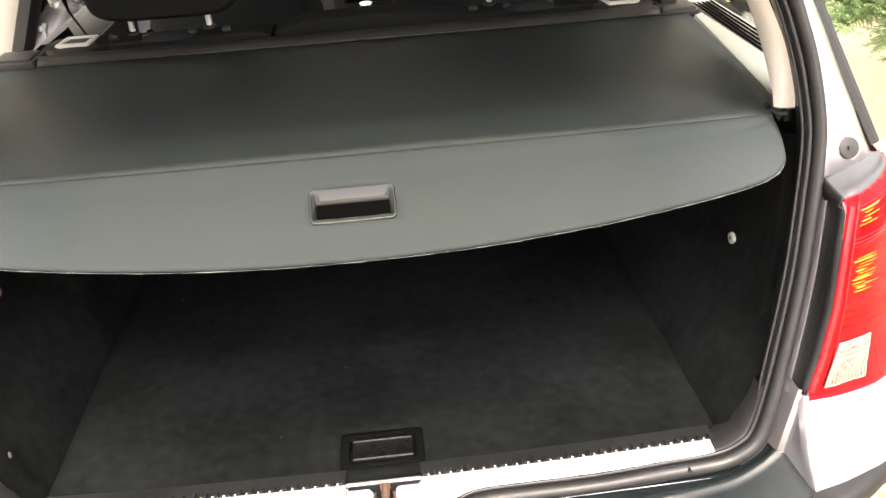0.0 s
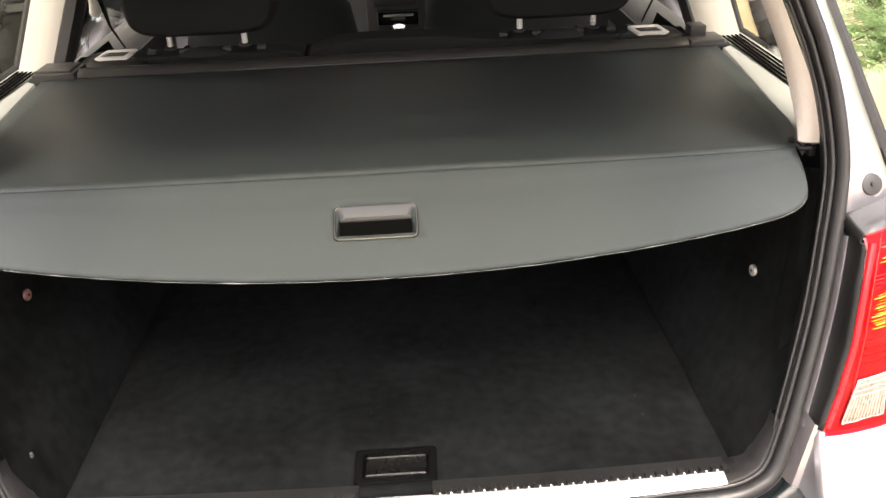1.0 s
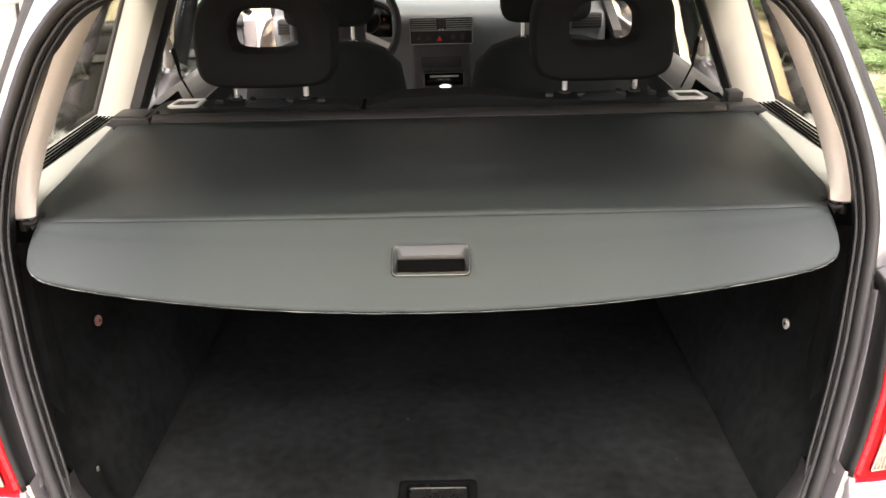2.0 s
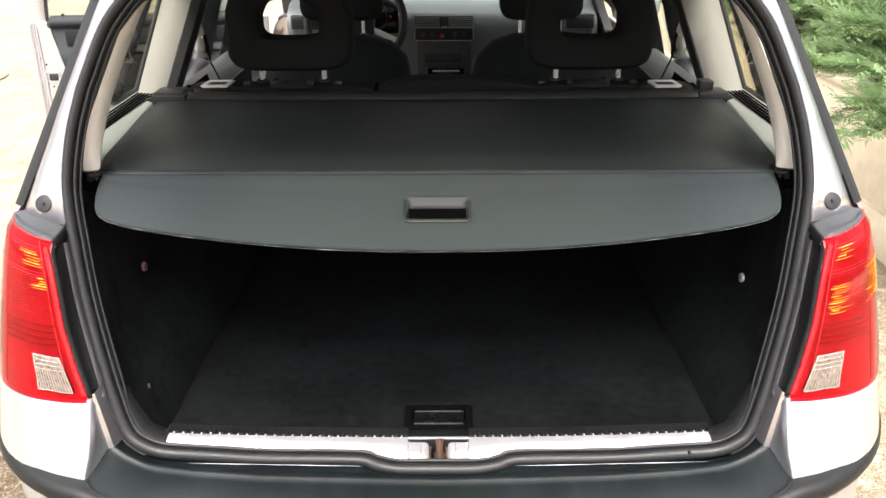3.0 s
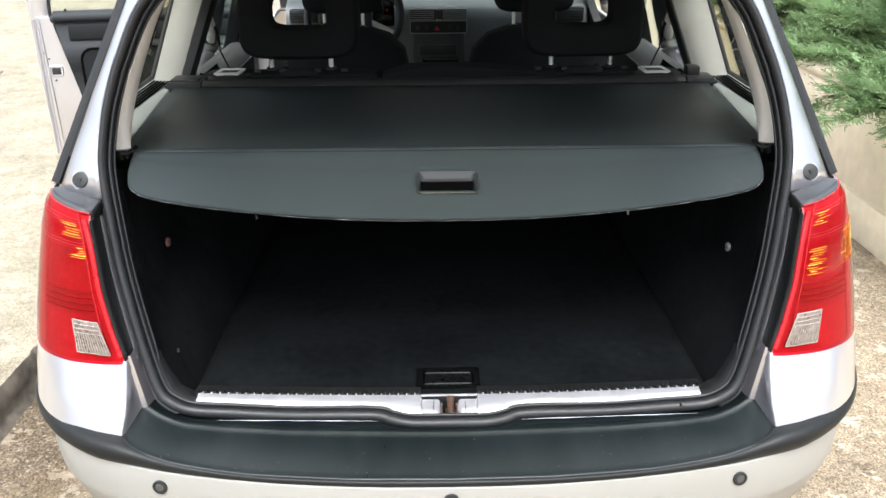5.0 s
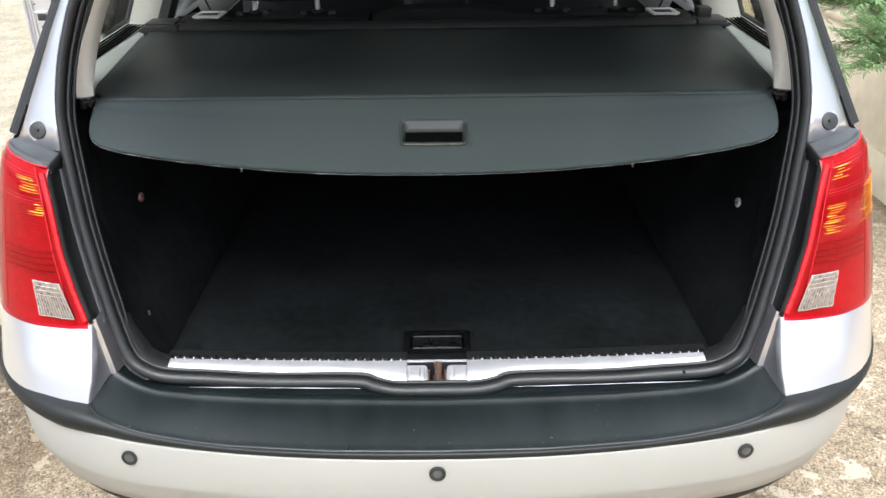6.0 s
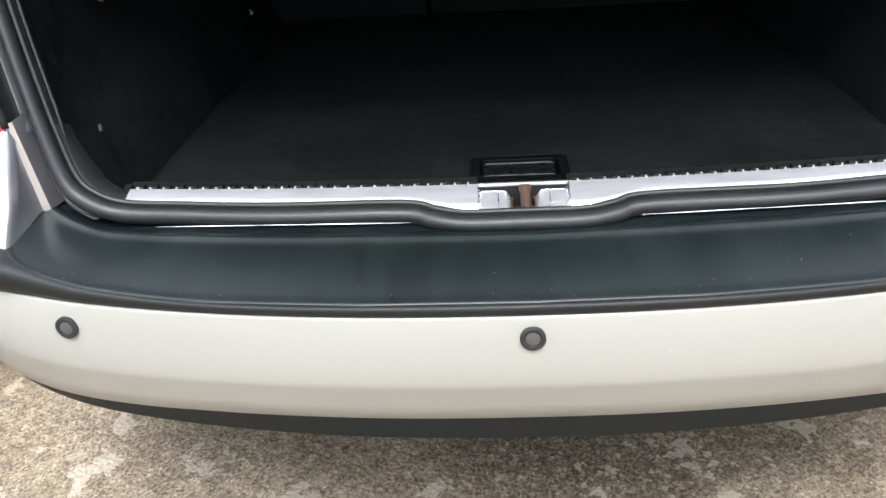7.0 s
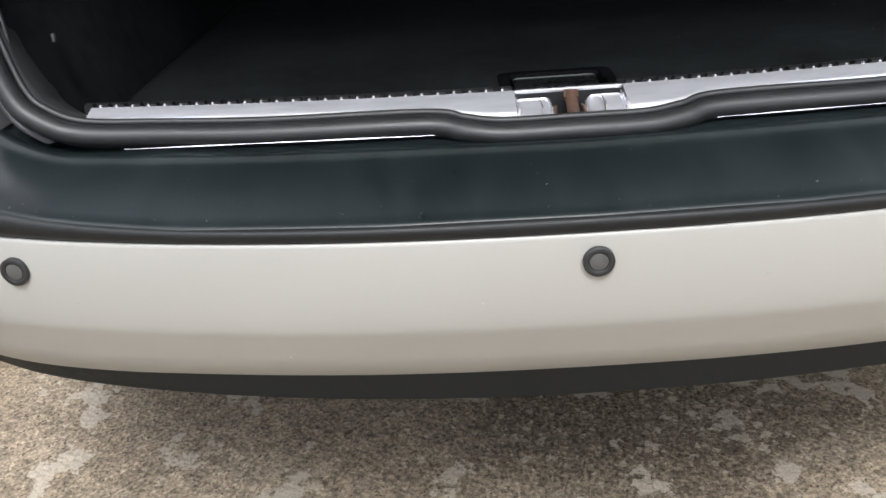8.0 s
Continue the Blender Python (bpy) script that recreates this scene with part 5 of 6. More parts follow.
        # belt guide and belt
        guide = part("belt_guide", tube(curve([(0.654, 1.245, 1.20), (0.650, 1.252, 1.175), (0.650, 1.256, 1.145), (0.654, 1.25, 1.118)], 12), [0.008] + [0.013] * 10 + [0.008], 10), BEIGE_TRIM, car, "pale seat belt guide", s)
        part("belt_bolt", disc((0.638, 1.250, 1.160), (-1, -0.4, 0), 0.008, 0.006), CHROME, guide, "", s)
        belt = [[Vector(p) + Vector((0, w, 0)) for w in (-0.018 * k, 0.018 * k)] for p, k in (((0.634, 1.25, 1.165), 0.9), ((0.632, 1.26, 1.13), 0.75), ((0.635, 1.28, 1.09), 0.30), ((0.62, 1.31, 1.03), 0.2))]
        part("seat_belt", loft(belt), SEAT_CLOTH, car, "black seat belt", s, solid=0.002)
        # rear door inner sill, pale painted
        roll = [(0.796, 0.945), (0.793, 0.968), (0.783, 0.985), (0.768, 0.995), (0.750, 0.997), (0.733, 0.990), (0.719, 0.975), (0.709, 0.952), (0.703, 0.92), (0.699, 0.87), (0.697, 0.80), (0.695, 0.70)]
        part("window_sill_trim", loft([[(x - 0.012 * max(0.0, (1.35 - y) / 0.25) ** 2, y, z) for x, z in roll] for y in (1.10, 1.16, 1.25, 1.4, 1.6, 1.8, 2.0)], flip=True), ROLL_GREY, car, "pale grey rounded inner door top", s, sharp=180)
        lever = part("door_pull", box(0.690, 0.702, 1.60, 1.74, 0.850, 0.925, bevel=0.005), DARK_PLASTIC, car, "black door release with a bright lever", s)
        part("release_lever", tube([(0.687, 1.62, 0.885), (0.683, 1.67, 0.893), (0.685, 1.71, 0.900)], 0.006, 8), CHROME, lever, "bright lever", s)
        part("inner_door_trim", box(0.70, 0.715, 1.1, 3.1, 0.28, 0.94) if s > 0 else box(0.70, 0.715, 1.1, 2.04, 0.28, 0.94), DOOR_TRIM, car, "dark inner door trim", s)
    # lashing eyes at the far floor corners, and a clip by the seal
    for s in (1, -1):
        part("lashing_eye", tube(curve([(0.540 * s, 1.046, 0.659), (0.530 * s, 1.048, 0.660), (0.527 * s, 1.05, 0.663), (0.530 * s, 1.052, 0.666), (0.540 * s, 1.054, 0.667)], 12), 0.0018, 6), RIVET, car, "small bright lashing eye")
    part("trim_clip", box(-0.531, -0.527, 0.249, 0.254, 0.688, 0.697, bevel=0.0015), SENSOR_GREY, car, "small pale clip")


def headrest_mesh(cx, cy, z0, w, h, hole):
    """Padded loop: rounded outline with a hole, thick and soft-edged."""
    outer = []
    n = 56
    for k in range(n):
        a = k * math.tau / n
        c, sn = math.cos(a), math.sin(a)
        e = 0.42 if sn < 0 else 0.62
        x = w / 2 * math.copysign(abs(c) ** e, c) * (1 - 0.14 * max(0, sn) ** 1.5)
        z = h / 2 * math.copysign(abs(sn) ** (0.35 if sn < 0 else 0.75), sn)
        outer.append((x, z))
    hx, hz, hw, hh = hole
    inner = []
    for k in range(n):
        a = k * math.tau / n
        c, sn = math.cos(a), math.sin(a)
        inner.append((hx + hw / 2 * math.copysign(abs(c) ** 0.5, c) * (1 - 0.22 * max(0.0, sn)), hz + hh / 2 * math.copysign(abs(sn) ** (0.38 if sn < 0 else 0.75), sn)))
    rings = []
    for f, d in ((0, 0.045), (0.12, 0.055), (0.5, 0.062), (0.88, 0.052), (1.0, 0.035), (1.0, -0.035), (0.88, -0.05), (0.5, -0.058), (0.12, -0.05), (0.0, -0.04), (0, 0.045)):
        rings.append([Vector((cx + xi + (xo - xi) * f, cy - d + 0.10 * (zi + (zo - zi) * f), z0 + h / 2 + zi + (zo - zi) * f)) for (xo, zo), (xi, zi) in zip(outer, inner)])
    bm = loft(rings, closed=True)
    bmesh.ops.remove_doubles(bm, verts=bm.verts, dist=1e-6)
    return bm


def build_seats(car):
    # rear bench back, seen over the cover
    for x0, x1 in ((-0.66, -0.168), (-0.160, 0.66)):
        prof = [(1.26, 0.58), (1.17, 0.80), (1.07, 1.03), (1.075, 1.062), (1.13, 1.066), (1.19, 1.05), (1.24, 0.98), (1.40, 0.60)]
        rings = []
        for i in range(25):
            x = x0 + (x1 - x0) * i / 24
            e = min(1.0, min(i, 24 - i) / 2)
            hump = 0.016 * (math.exp(-((x - 0.02) / 0.17) ** 4))
            rings.append([Vector((x, y, z - 0.012 * (1 - e) + (hump if z > 1.03 else 0))) for y, z in prof])
        part("rear_seat_back", loft(rings, closed=True, caps=True, flip=True), SEAT_BACK, car, "dark cloth rear seat back, upright", bevel=0.004)
    for s in (1, -1):
        rest = part("rear_headrest", headrest_mesh(0.379 * s, 1.135, 1.100, 0.318, 0.235, (0.0, 0.009, 0.155, 0.097)), SEAT_CLOTH, car, "black loop-shaped rear headrest")
        for x in (0.301, 0.463):
            part("headrest_post", tube([(x * s, 1.128, 1.045), (x * s, 1.13, 1.125)], 0.0066, 12), POST_STEEL, rest, "chrome headrest post")
            part("post_collar", disc((x * s, 1.127, 1.067), (0, -0.2, 1), 0.014, 0.010, bevel=0.003), DARK_PLASTIC, rest, "black post collar")
        for x in (0.335, 0.428, 0.497, 0.262):
            part("seat_clip", box(x * s - 0.009, x * s + 0.009, 1.092, 1.106, 1.062, 1.0715, bevel=0.002), DARK_PLASTIC, rest)
        part("release_button", disc((0.42 * s, 1.10, 1.070), (0, -0.3, 1), 0.007, 0.012), DARK_PLASTIC, rest)
        mound = [[(0.382 * s + 0.055 * math.cos(a) * k, 1.085 + 0.03 * math.sin(a) * k, 1.062 + 0.016 * (1 - k * k)) for a in [j * math.tau / 20 for j in range(20)]] for k in (1, 0.8, 0.5, 0.2, 0.02)]
        part("seat_top_pad", loft(mound, closed=True), DOOR_TRIM, car, "", sharp=80)
        # release latch with a bright bezel
        c = Vector((0.572 * s, 1.075 if s > 0 else 1.098, 1.0675))
        outer, inner = rounded(0.068, 0.066, 0.005, 3), rounded(0.050, 0.046, 0.004, 3)
        rings = []
        for pts, dy, z in ((outer, 0, -0.006), (outer, 0, 0.001), ([(x * 0.95, y * 0.95) for x, y in outer], 0, 0.002), ([(x * 1.03, y * 1.05) for x, y in inner], 0.002, 0.002), (inner, 0.002, -0.003)):
            rings.append([c + Vector((x - 0.12 * (y + dy) * s, y + dy, z + 0.02 * y)) for x, y in pts])
        bez = part("seat_release", loft(rings, closed=True), BRIGHT_BEZEL, car, "bright bezel of the seat release")
        part("release_lever", box(c.x - 0.030, c.x + 0.030, c.y - 0.026, c.y + 0.028, c.z - 0.008, c.z - 0.0015, bevel=0.002), TRIM_BLACK, bez, "black release lever")
        hump = []
        for j in range(9):
            f = -1 + j / 4
            w = math.sqrt(max(0.0, 1 - (0.96 * f) ** 4))
            hump.append([(c.x + 0.075 * math.cos(a) * w, c.y + 0.062 * f, 1.030 + (c.z - 1.0325 + 0.006 * (math.cos(a) * s > 0.5)) * abs(math.sin(a)) ** 0.35 * w) for a in [math.pi * k / 16 for k in range(17)]])
        part("release_base", loft(hump), TRIM_BLACK, car, "black moulding at the seat shoulder", sharp=80)
        # front seats
        cx = 0.365 * s
        rings = []
        for z, w, y, d in ((0.45, 0.20, 1.80, 0.12), (0.70, 0.255, 1.86, 0.11), (0.90, 0.262, 1.92, 0.10), (0.98, 0.245, 1.94, 0.09), (1.03, 0.19, 1.955, 0.075), (1.055, 0.11, 1.96, 0.05), (1.06, 0.03, 1.965, 0.02)):
            rings.append([(cx + w * math.copysign(abs(math.cos(a)) ** 0.6, math.cos(a)), y + d * math.copysign(abs(math.sin(a)) ** 0.7, math.sin(a)), z) for a in [k * math.tau / 32 for k in range(32)]])
        seat = part("front_seat", loft(rings, closed=True, caps=True), SEAT_CLOTH, car, "dark cloth front seat", sharp=70)
        part("front_headrest", headrest_mesh(cx - 0.02 * s, 1.97, 1.105, 0.285, 0.19, (0, 0.03, 0.01, 0.008)), SEAT_CLOTH, seat, "black front headrest")
        for x in (-0.07, 0.07):
            part("headrest_post", tube([(cx - 0.02 * s + x, 1.965, 1.04), (cx - 0.02 * s + x, 1.97, 1.13)], 0.006, 10), POST_STEEL, seat, "chrome headrest post")
            part("post_collar", ring((cx - 0.02 * s + x, 1.955, 1.050), (0, -0.4, 1), 0.017, 0.008, 0.012), CHROME, seat, "bright post collar")
        part("seat_cushion", box(cx - 0.25, cx + 0.25, 1.95, 2.42, 0.42, 0.56, bevel=0.05), SEAT_CLOTH, seat)


def build_dash(car):
    rings = []
    for i in range(33):
        x = -0.68 + 1.36 * i / 32
        b = 0.02 * math.exp(-((x + 0.36) / 0.2) ** 2)
        rings.append([(x, 2.86, 0.50), (x, 2.80, 0.78), (x, 2.73, 0.90), (x, 2.715, 0.97), (x, 2.735, 1.022 + b), (x, 2.80, 1.054 + b), (x, 2.95, 1.070 + b), (x, 3.28, 1.055)])
    dash = part("dashboard", loft(rings, caps=True, flip=True), DASH, car, "dark grey dashboard", sharp=80)
    part("centre_console", box(-0.113, 0.127, 2.704, 2.80, 0.50, 0.915, bevel=0.012), DARK_PLASTIC, dash, "black centre console")
    part("storage_slot", box(-0.082, 0.090, 2.700, 2.71, 0.812, 0.861, bevel=0.003), RUBBER, dash, "dark storage slot")
    panel = part("vent_panel", box(-0.122, 0.135, 2.698, 2.76, 0.910, 1.018, bevel=0.005), RUBBER, dash, "black vent and heater panel")
    for x0, x1 in ((-0.117, -0.012), (0.026, 0.131)):
        for k in range(5):
            part("vent_slat", box(x0, x1, 2.690, 2.700, 0.9725 + 0.0088 * k, 0.9750 + 0.0088 * k), GREY_TRIM, panel)
    for x in (0.0005, 0.0135):
        part("vent_knob", box(x - 0.004, x + 0.004, 2.691, 2.700, 0.968, 1.013, bevel=0.001), HANDLE_GREY, panel)
        part("vent_dot", disc((x, 2.690, 0.971), (0, -1, 0), 0.0028, 0.003, sides=12), BRIGHT_BEZEL, panel)
    for zc, h in ((0.992, 0.050), (0.939, 0.054)):
        part("panel_frame", tube([(0.0065 + x, 2.696, zc + q) for x, q in rounded(0.255, h, 0.006, 3)], 0.0019, 6, closed=True), GREY_TRIM, panel, "grey panel surround")
    for x in (-0.086, -0.045, 0.055, 0.095):
        part("heater_knob", disc((x, 2.696, 0.937), (0, -1, 0.1), 0.010, 0.008), DARK_PLASTIC, panel)
    part("warning_light", disc((-0.086, 2.690, 0.936), (0, -1, 0), 0.0022, 0.003, sides=10), RED_MARK, panel)
    bm = bmesh.new()
    bm.faces.new([bm.verts.new(p) for p in ((-0.012, 2.694, 0.925), (0.010, 2.694, 0.925), (-0.001, 2.694, 0.944))])
    part("hazard_button", bm, RED_MARK, panel, "red hazard triangle", smooth=False, solid=0.002)
    radio = part("radio", box(-0.072, 0.100, 2.692, 2.72, 0.735, 0.799, bevel=0.004), GLOSS_BLACK, dash, "black car radio with bright edges")
    part("radio_trim", tube([(0.014 + x, 2.690, 0.767 + q) for x, q in rounded(0.166, 0.056, 0.006, 3)], 0.0032, 6, closed=True), HANDLE_GREY, radio, "bright radio edge")
    part("radio_slot", box(-0.045, 0.075, 2.687, 2.694, 0.776, 0.784, bevel=0.002), GREY_TRIM, radio)
    part("gear_lever", tube([(0.02, 2.30, 0.62), (0.02, 2.26, 0.80), (0.02, 2.255, 0.835)], [0.008, 0.010, 0.022], 10), CHROME, car, "gear lever with a bright knob")
    part("mirror_sail", loft([[(0.735, y, 0.94), (0.735 - 0.25 * (h - 0.94), y, h), (0.700 - 0.25 * (h - 0.94), y, h), (0.700, y, 0.94)] for y, h in ((2.62, 0.965), (2.78, 1.10), (3.0, 1.16), (3.3, 1.00))], closed=True, caps=True), DARK_PLASTIC, car, "black corner panel by the door mirror")
    # instruments and steering wheel
    hood = []
    for k in range(13):
        a = math.pi * k / 12
        hood.append([(-0.36 + 0.19 * math.cos(a), y, 1.00 + 0.105 * math.sin(a) ** 0.8) for y in (2.7, 2.60)])
    part("instrument_hood", loft(hood), DARK_PLASTIC, dash, "", solid=0.012)
    dials = part("instrument_panel", box(-0.53, -0.19, 2.655, 2.67, 0.95, 1.085, bevel=0.01), GLOSS_BLACK, dash, "black instrument panel")
    for x in (-0.43, -0.29):
        part("dial_ring", ring((x, 2.65, 1.02), (0, -1, 0), 0.055, 0.052, 0.004), HANDLE_GREY, dials)
    part("warning_light", disc((-0.221, 2.645, 1.022), (0, -1, 0), 0.005, 0.004), RED_MARK, dials)
    c, tilt = Vector((-0.336, 2.30, 1.05)), Vector((0, -1, 0.45)).normalized()
    q = tilt.to_track_quat("Z", "Y").to_matrix().to_4x4()
    m = Matrix.Translation(c) @ q
    wheel = part("steering_wheel", tube([m @ Vector((0.188 * math.cos(a), 0.188 * math.sin(a), 0)) for a in [k * math.tau / 40 for k in range(40)]], 0.015, 10, closed=True), DARK_PLASTIC, car, "black steering wheel with bright spokes")
    part("wheel_hub", box(-0.075, 0.075, -0.06, 0.06, -0.03, 0.02, bevel=0.02, m=m), DARK_PLASTIC, wheel)
    for a in (-25, 205, 270):
        d = Vector((math.cos(radians(a)), math.sin(radians(a)), 0))
        part("wheel_spoke", tube([m @ (d * 0.06), m @ (d * 0.182)], 0.007, 8, squash=1.6), BRIGHT_BEZEL, wheel, "bright spoke")
    for x in (-0.60, 0.60):
        vent = part("side_vent", box(x - 0.06, x + 0.06, 2.695, 2.76, 0.962, 1.020, bevel=0.004), RUBBER, dash, "black side vent")
        for k in range(4):
            part("vent_slat", box(x - 0.055, x + 0.055, 2.688, 2.698, 0.972 + 0.011 * k, 0.9745 + 0.011 * k), TRIM_BLACK, vent)


# ---- loose things in the boot ----


def build_load_floor():
    floor = thing("load_floor", "black carpeted boot floor with a recessed handle", "boot floor")
    nx, ny = 40, 36
    hx, y0h, y1h = 0.064, 0.242, 0.320
    bm = bmesh.new()
    xs = sorted(set([-0.515 + 1.03 * i / nx for i in range(nx + 1)] + [-hx, hx]))
    ys = sorted(set([0.222 + 1.06 * j / ny for j in range(ny + 1)] + [y0h, y1h]))
    grid = {}
    for j, y in enumerate(ys):
        for i, x in enumerate(xs):
            e = 0.006 * max(0, (abs(x - 0.02) - 0.49) / 0.03) ** 2
            grid[i, j] = bm.verts.new((x, y, 0.602 - 0.004 * (y - 0.22) + 0.0022 * noise.noise((x * 5, y * 5, 0)) + 0.0010 * noise.noise((x * 22, y * 22, 1)) - e))
    for j in range(len(ys) - 1):
        for i in range(len(xs) - 1):
            cx, cy = (xs[i] + xs[i + 1]) / 2, (ys[j] + ys[j + 1]) / 2
            if abs(cx) < hx and y0h < cy < y1h:
                continue
            bm.faces.new((grid[i, j], grid[i + 1, j], grid[i + 1, j + 1], grid[i, j + 1]))
    part("carpet", bm, CARPET, floor, "", solid=0.012)
    c = Vector((0, 0.281, 0.6030))
    rings = []
    for w, h, z in ((0.128, 0.078, -0.012), (0.128, 0.078, 0.0012), (0.122, 0.072, 0.0026), (0.104, 0.058, 0.0018), (0.100, 0.054, -0.018), (0.02, 0.01, -0.019)):
        rings.append([c + Vector((x, y, z)) for x, y in rounded(w, h, 0.008, 4)])
    handle = part("floor_handle", loft(rings, closed=True, caps=True), GLOSS_BLACK, floor, "glossy black recessed handle", sharp=45)
    flap = [[(x, y, z) for y, z in ((0.2640, 0.590), (0.2640, 0.5985), (0.2655, 0.5998), (0.2680, 0.5990), (0.2720, 0.5978), (0.2980, 0.5985), (0.3010, 0.6002), (0.3030, 0.6008), (0.3050, 0.6000), (0.309, 0.595))] for x in (-0.047, -0.0455, 0, 0.0455, 0.047)]
    part("handle_flap", loft(flap), GRIP_BLACK, handle, "hinged black grip with two ridges", sharp=60)
    # black ridges catching the sky: their highlights are painted in grey
    for y, z, r in ((0.2655, 0.6000, 0.0008), (0.3030, 0.6012, 0.0011)):
        part("grip_ridge", tube([(-0.045, y, z - 0.0012), (-0.043, y, z), (0.043, y, z), (0.045, y, z - 0.0012)], r, 8), ROLL_GREY, handle, "grip ridge with its highlight painted grey")
    # lint and crumbs
    rng = random.Random(2)
    bm = bmesh.new()
    for k in range(34):
        x, y, r = rng.uniform(-0.48, 0.5), rng.uniform(0.24, 0.9), rng.uniform(0.0002, 0.0005)
        bmesh.ops.create_icosphere(bm, subdivisions=1, radius=r, matrix=Matrix.Translation((x, y, 0.6035 - 0.004 * (y - 0.22))))
    part("lint", bm, FRAY, floor, "pale specks of lint")["kind"] = "stuff"


def build_cover():
    cover = thing("luggage_cover", "dark grey vinyl luggage cover pulled shut over the boot", "luggage cover")
    # sheet
    rings = []
    for j in range(25):
        f = j / 24
        y = 0.985 + (0.366 - 0.985) * f
        half = 0.690 - 0.045 * min(1, f / 0.80) - 0.038 * max(0, (f - 0.80) / 0.20) ** 1.3
        rings.append([Vector((half * u, y + 0.022 * f * u ** 4, 1.049 + (0.0095 - 0.006 * u ** 4) * f - 0.004 * math.sin(math.pi * f) * (1 - u * u) + 0.0012 * noise.noise((u * 3, f * 3, 5)))) for u in [-1 + 2 * i / 40 for i in range(41)]])
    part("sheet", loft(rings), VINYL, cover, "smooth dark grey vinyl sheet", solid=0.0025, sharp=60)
    # stitched fold
    part("fold_seam", tube([(0.603 * (-1 + 2 * i / 40), 0.363 + 0.022 * (-1 + 2 * i / 40) ** 4, 1.0592 - 0.006 * (-1 + 2 * i / 40) ** 4) for i in range(41)], 0.0022, 8), VINYL_FLAP, cover, "raised fold along the rear edge")
    # flap with a bowed, frayed edge and rounded corners
    flap_low = [(0.0, 0.231, 0.967), (0.10, 0.234, 0.967), (0.206, 0.241, 0.969), (0.32, 0.252, 0.974), (0.418, 0.264, 0.981), (0.50, 0.276, 0.989), (0.552, 0.286, 0.996), (0.580, 0.296, 1.003), (0.596, 0.311, 1.012), (0.602, 0.335, 1.028)]
    low = curve(mirrored(flap_low), 89)
    top_w = [0.603 * (-1 + 2 * i / 88) for i in range(89)]
    xs_edge = low
    rows = []
    ts = [0, 0.03, 0.08, 0.16, 0.24, 0.335, 0.42, 0.52, 0.62, 0.70, 0.80, 0.90, 0.96, 1.0]
    for t in ts:
        row = []
        for i in range(89):
            a = Vector((top_w[i], 0.362 + 0.022 * (top_w[i] / 0.603) ** 4, 1.0585 - 0.006 * (top_w[i] / 0.603) ** 4))
            b = xs_edge[i] + Vector((0, 0.0, 0.0012 * noise.noise((i * 0.9, 3, 0))))
            p = a.lerp(b, t)
            p.z += 0.003 * math.sin(math.pi * t) + 0.0015 * math.sin(t * 9) * math.exp(-t * 4) - 0.0016 * math.exp(-((t - 0.24) / 0.05) ** 2)
            row.append(p)
        rows.append(row)
    bm = bmesh.new()
    vs = [[bm.verts.new(p) for p in r] for r in rows]
    for j in range(len(ts) - 1):
        tm = (ts[j] + ts[j + 1]) / 2
        for i in range(88):
            xm = (rows[j][i].x + rows[j][i + 1].x) / 2
            if abs(xm) < 0.050 and 0.335 < tm < 0.62:
                continue
            bm.faces.new((vs[j][i], vs[j][i + 1], vs[j + 1][i + 1], vs[j + 1][i]))
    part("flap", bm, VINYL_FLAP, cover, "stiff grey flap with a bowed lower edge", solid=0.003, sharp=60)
    fray = bmesh.new()
    rng = random.Random(5)
    for i in range(5, 84):
        for k in range(3):
            p = low[i].lerp(low[i + 1], rng.random())
            if rng.random() < 0.80:
                continue
            q = p + Vector((rng.uniform(-0.002, 0.002), rng.uniform(-0.001, 0.0005), -rng.uniform(0.0005, 0.0014)))
            tube([p, q], [0.0006, 0.0003], 4, bm=fray)
    part("worn_edge", tube([p + Vector((0, -0.0004, -0.0012 + 0.0006 * noise.noise((i * 1.7, 5, 2)))) for i, p in enumerate(low[3:86])], [0.0002 + 0.0008 * max(0.0, noise.noise((i * 0.7, 9, 1))) for i in range(83)], 5), FRAY, cover, "pale worn edge of the flap")
    part("frayed_thread", fray, FRAY, cover, "pale frayed threads along the edge")["kind"] = "stuff"
    # pull handle
    ax, ay = Vector((1, 0, 0)), Vector((0, 0.82, 0.572))
    az = ax.cross(ay)
    c = Vector((0, 0.303, 1.0165)) - ay * 0.0055
    rings = []
    for w, h, d, o in ((0.1150, 0.0545, 0.000, 0), (0.1150, 0.0545, 0.0050, 0), (0.1125, 0.0520, 0.0072, 0), (0.1100, 0.0495, 0.0074, 0), (0.1080, 0.0475, 0.0066, 0), (0.0990, 0.0330, 0.0008, -0.0050), (0.0975, 0.0315, -0.0015, -0.0052)):
        rings.append([c + ax * x + ay * (y + o) + az * d for x, y in rounded(w, h, min(0.008, h * 0.25), 5)])
    handle = part("pull_handle", loft(rings, closed=True), HANDLE_GREY, cover, "grey-black plastic pull handle", sharp=40)
    rings = [[c + ax * x + ay * (y - 0.0052) + az * d for x, y in rounded(w, h, 0.007, 5)] for w, h, d in ((0.0975, 0.0315, -0.0013), (0.0960, 0.0305, -0.006), (0.0960, 0.0305, -0.050), (0.02, 0.006, -0.0502))]
    part("handle_well", loft(rings, closed=True, caps=True), VENT_BLACK, handle, "black inside of the handle")
    rings = [[c + ax * x + ay * (y + 0.0085) + az * d for y, d in ((0.004, 0.0006), (0.001, 0.0012), (-0.0025, -0.0008), (-0.0035, -0.006), (0.004, -0.006))] for x in (-0.0485, -0.02, 0.02, 0.0485)]
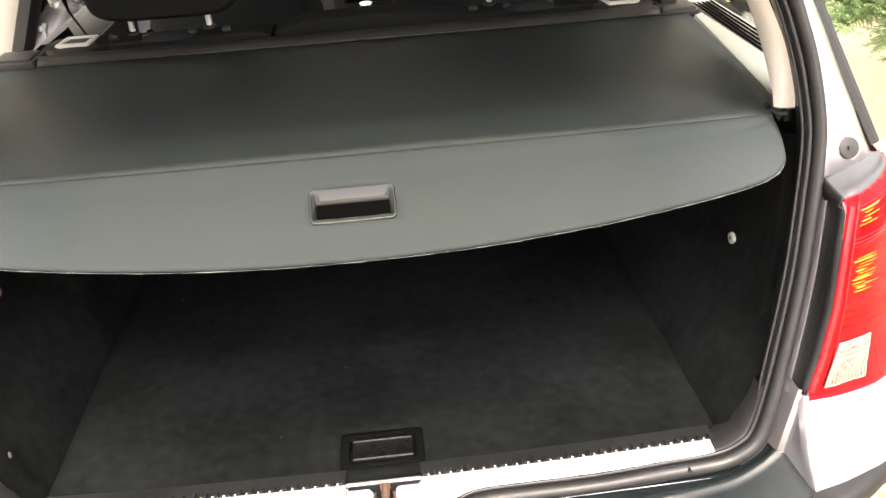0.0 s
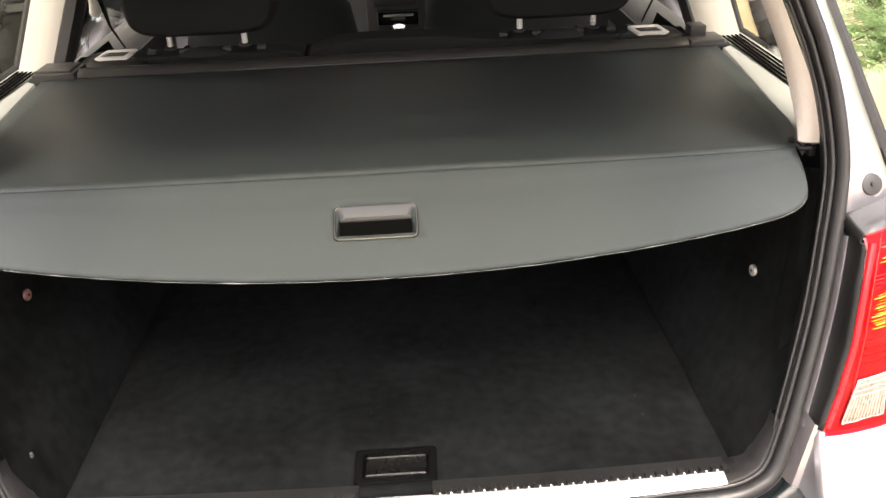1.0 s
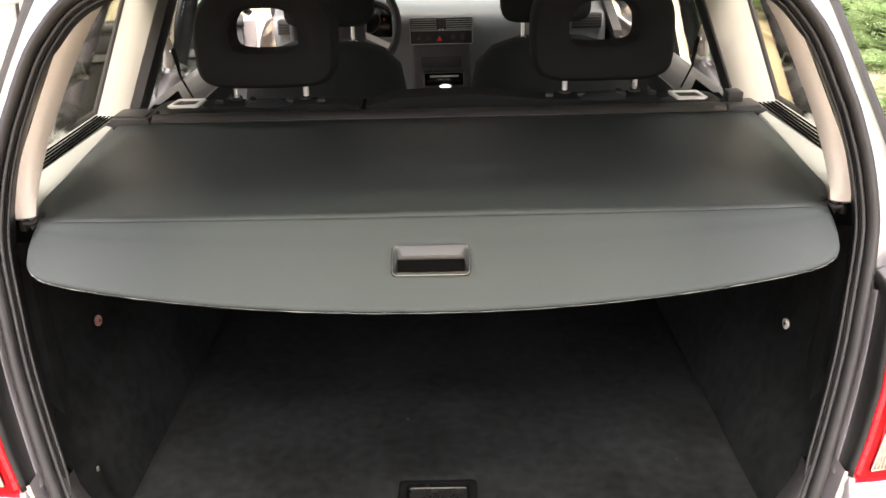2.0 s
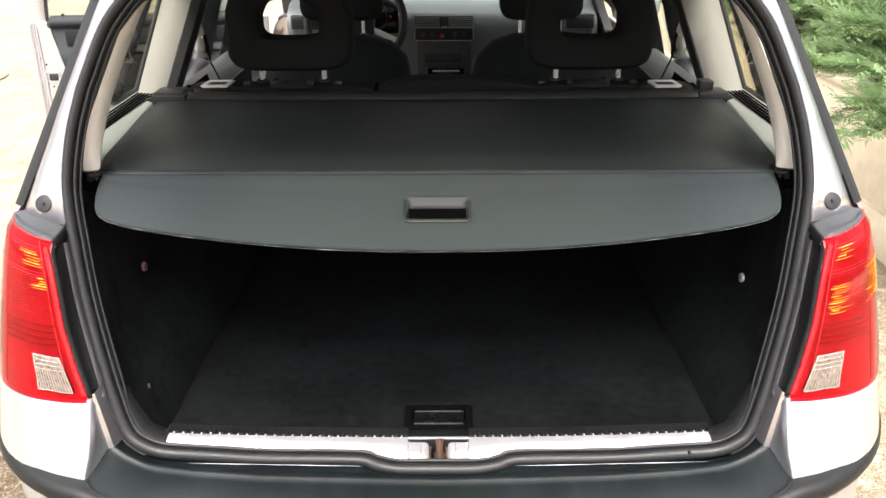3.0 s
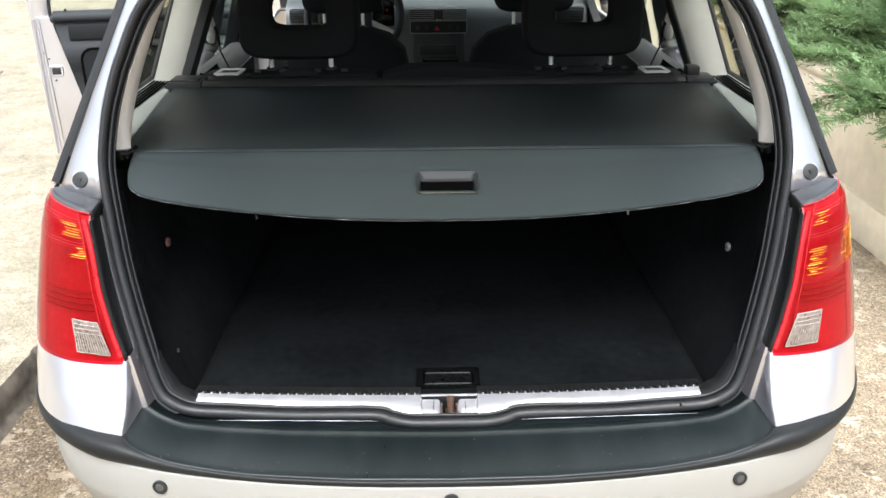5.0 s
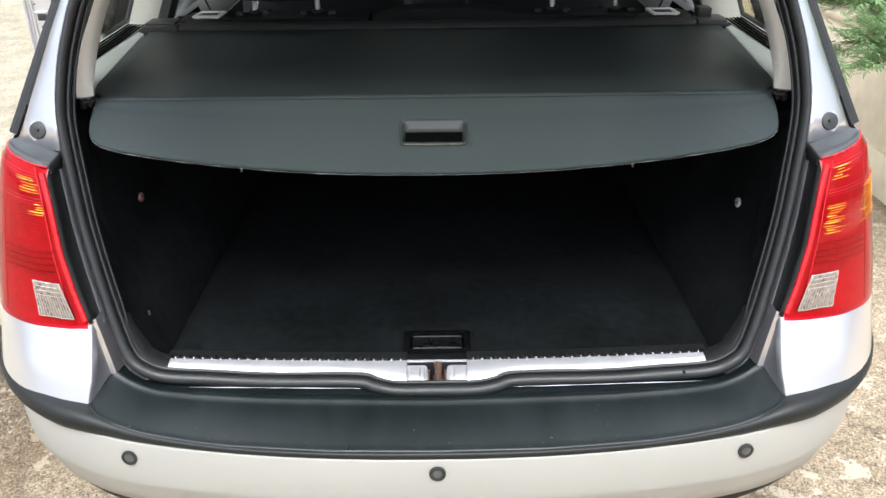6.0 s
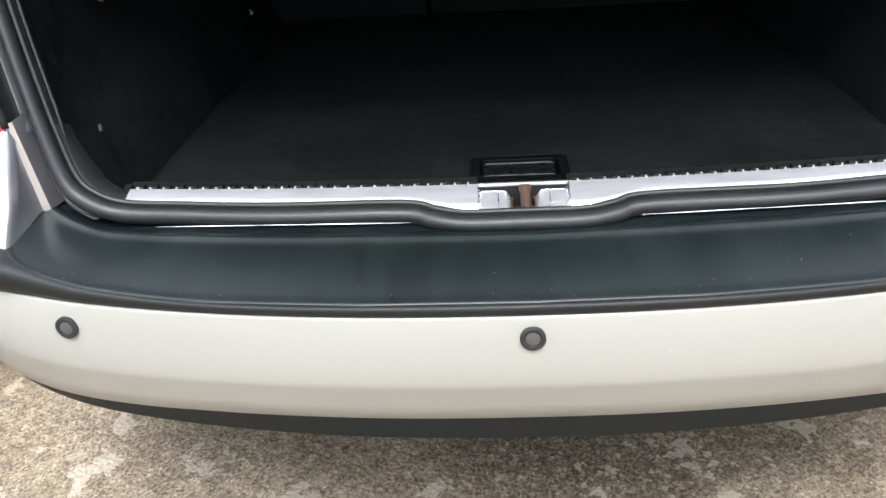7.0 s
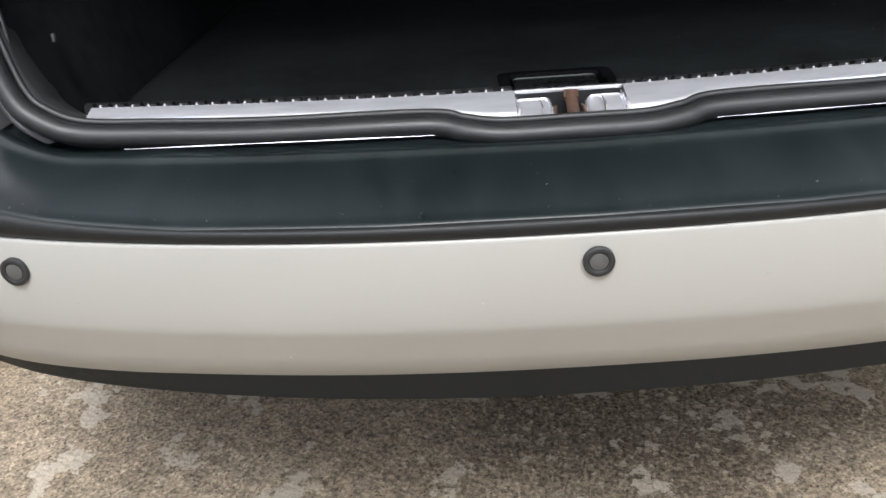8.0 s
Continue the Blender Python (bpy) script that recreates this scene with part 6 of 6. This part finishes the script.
    part("grip_lip", loft(rings, closed=True, caps=True), TRIM_BLACK, handle, "black grip lip inside the handle", sharp=60)
    # roller cassette and end brackets
    rings = []
    for x in (-0.665, -0.3, 0.0, 0.3, 0.665):
        rings.append([(x, 0.978, 1.030), (x, 0.976, 1.048), (x, 0.984, 1.060), (x, 1.002, 1.066), (x, 1.020, 1.062), (x, 1.030, 1.045), (x, 1.028, 1.020), (x, 0.99, 1.018)])
    part("roller_cassette", loft(rings, closed=True, caps=True, flip=True), DARK_PLASTIC, cover, "black roller housing across the boot", sharp=60)
    part("cassette_bead", tube([(-0.66, 0.977, 1.053), (0.66, 0.977, 1.053)], 0.003, 8), RUBBER, cover)
    for s in (1, -1):
        if s > 0:
            bm = box(0.634, 0.706, 0.972, 1.038, 1.038, 1.066, bevel=0.005)
            box(0.640, 0.674, 1.00, 1.04, 1.062, 1.088, bm=bm, bevel=0.004)
        else:
            bm = box(0.620, 0.706, 0.966, 1.046, 1.038, 1.066, bevel=0.004)
            box(0.628, 0.700, 0.975, 1.040, 1.064, 1.071, bm=bm, bevel=0.003)
        br = part("end_bracket", bm, DARK_PLASTIC, cover, "black end bracket of the roller", s)
        part("bracket_edge", box(0.632, 0.712, 0.968, 0.974, 1.048, 1.058, bevel=0.002), DOOR_TRIM, br, "", s)
        part("bracket_catch", tube([(0.708, 0.97, 1.052), (0.716, 0.965, 1.044)], 0.006, 8), RUBBER, br, "", s)


ground_sheet()
raised_pavement()
garden_wall()
the_car = build_car()
build_tailgate(the_car)
build_open_door(the_car)
build_boot_trim(the_car)
build_seats(the_car)
build_dash(the_car)
build_load_floor()
build_cover()
for k, (jx, jy, jsize) in enumerate(((2.28, 1.45, 0.9), (2.32, 2.35, 0.95), (2.65, 3.3, 1.1), (2.45, 4.4, 1.1), (2.9, 5.6, 1.2), (3.4, 2.6, 1.3), (2.8, 7.2, 1.3), (3.5, 4.6, 1.4), (2.16, 2.12, 0.62))):
    juniper(jx, jy, 0.60, jsize, 20 + k, sprays=62 if 0 < k < 4 or k == 8 else 26, spill={1: 6, 8: 10}.get(k, 0))
tagged(part("twig", tube([(-3.56, 5.38, 0.124), (-3.59, 5.6, 0.128), (-3.58, 5.78, 0.126), (-3.62, 5.95, 0.124)], [0.008, 0.007, 0.006, 0.003], 7), BARK), "thin brown twig lying on the pavement", "twig")
grit()
leaf_litter()
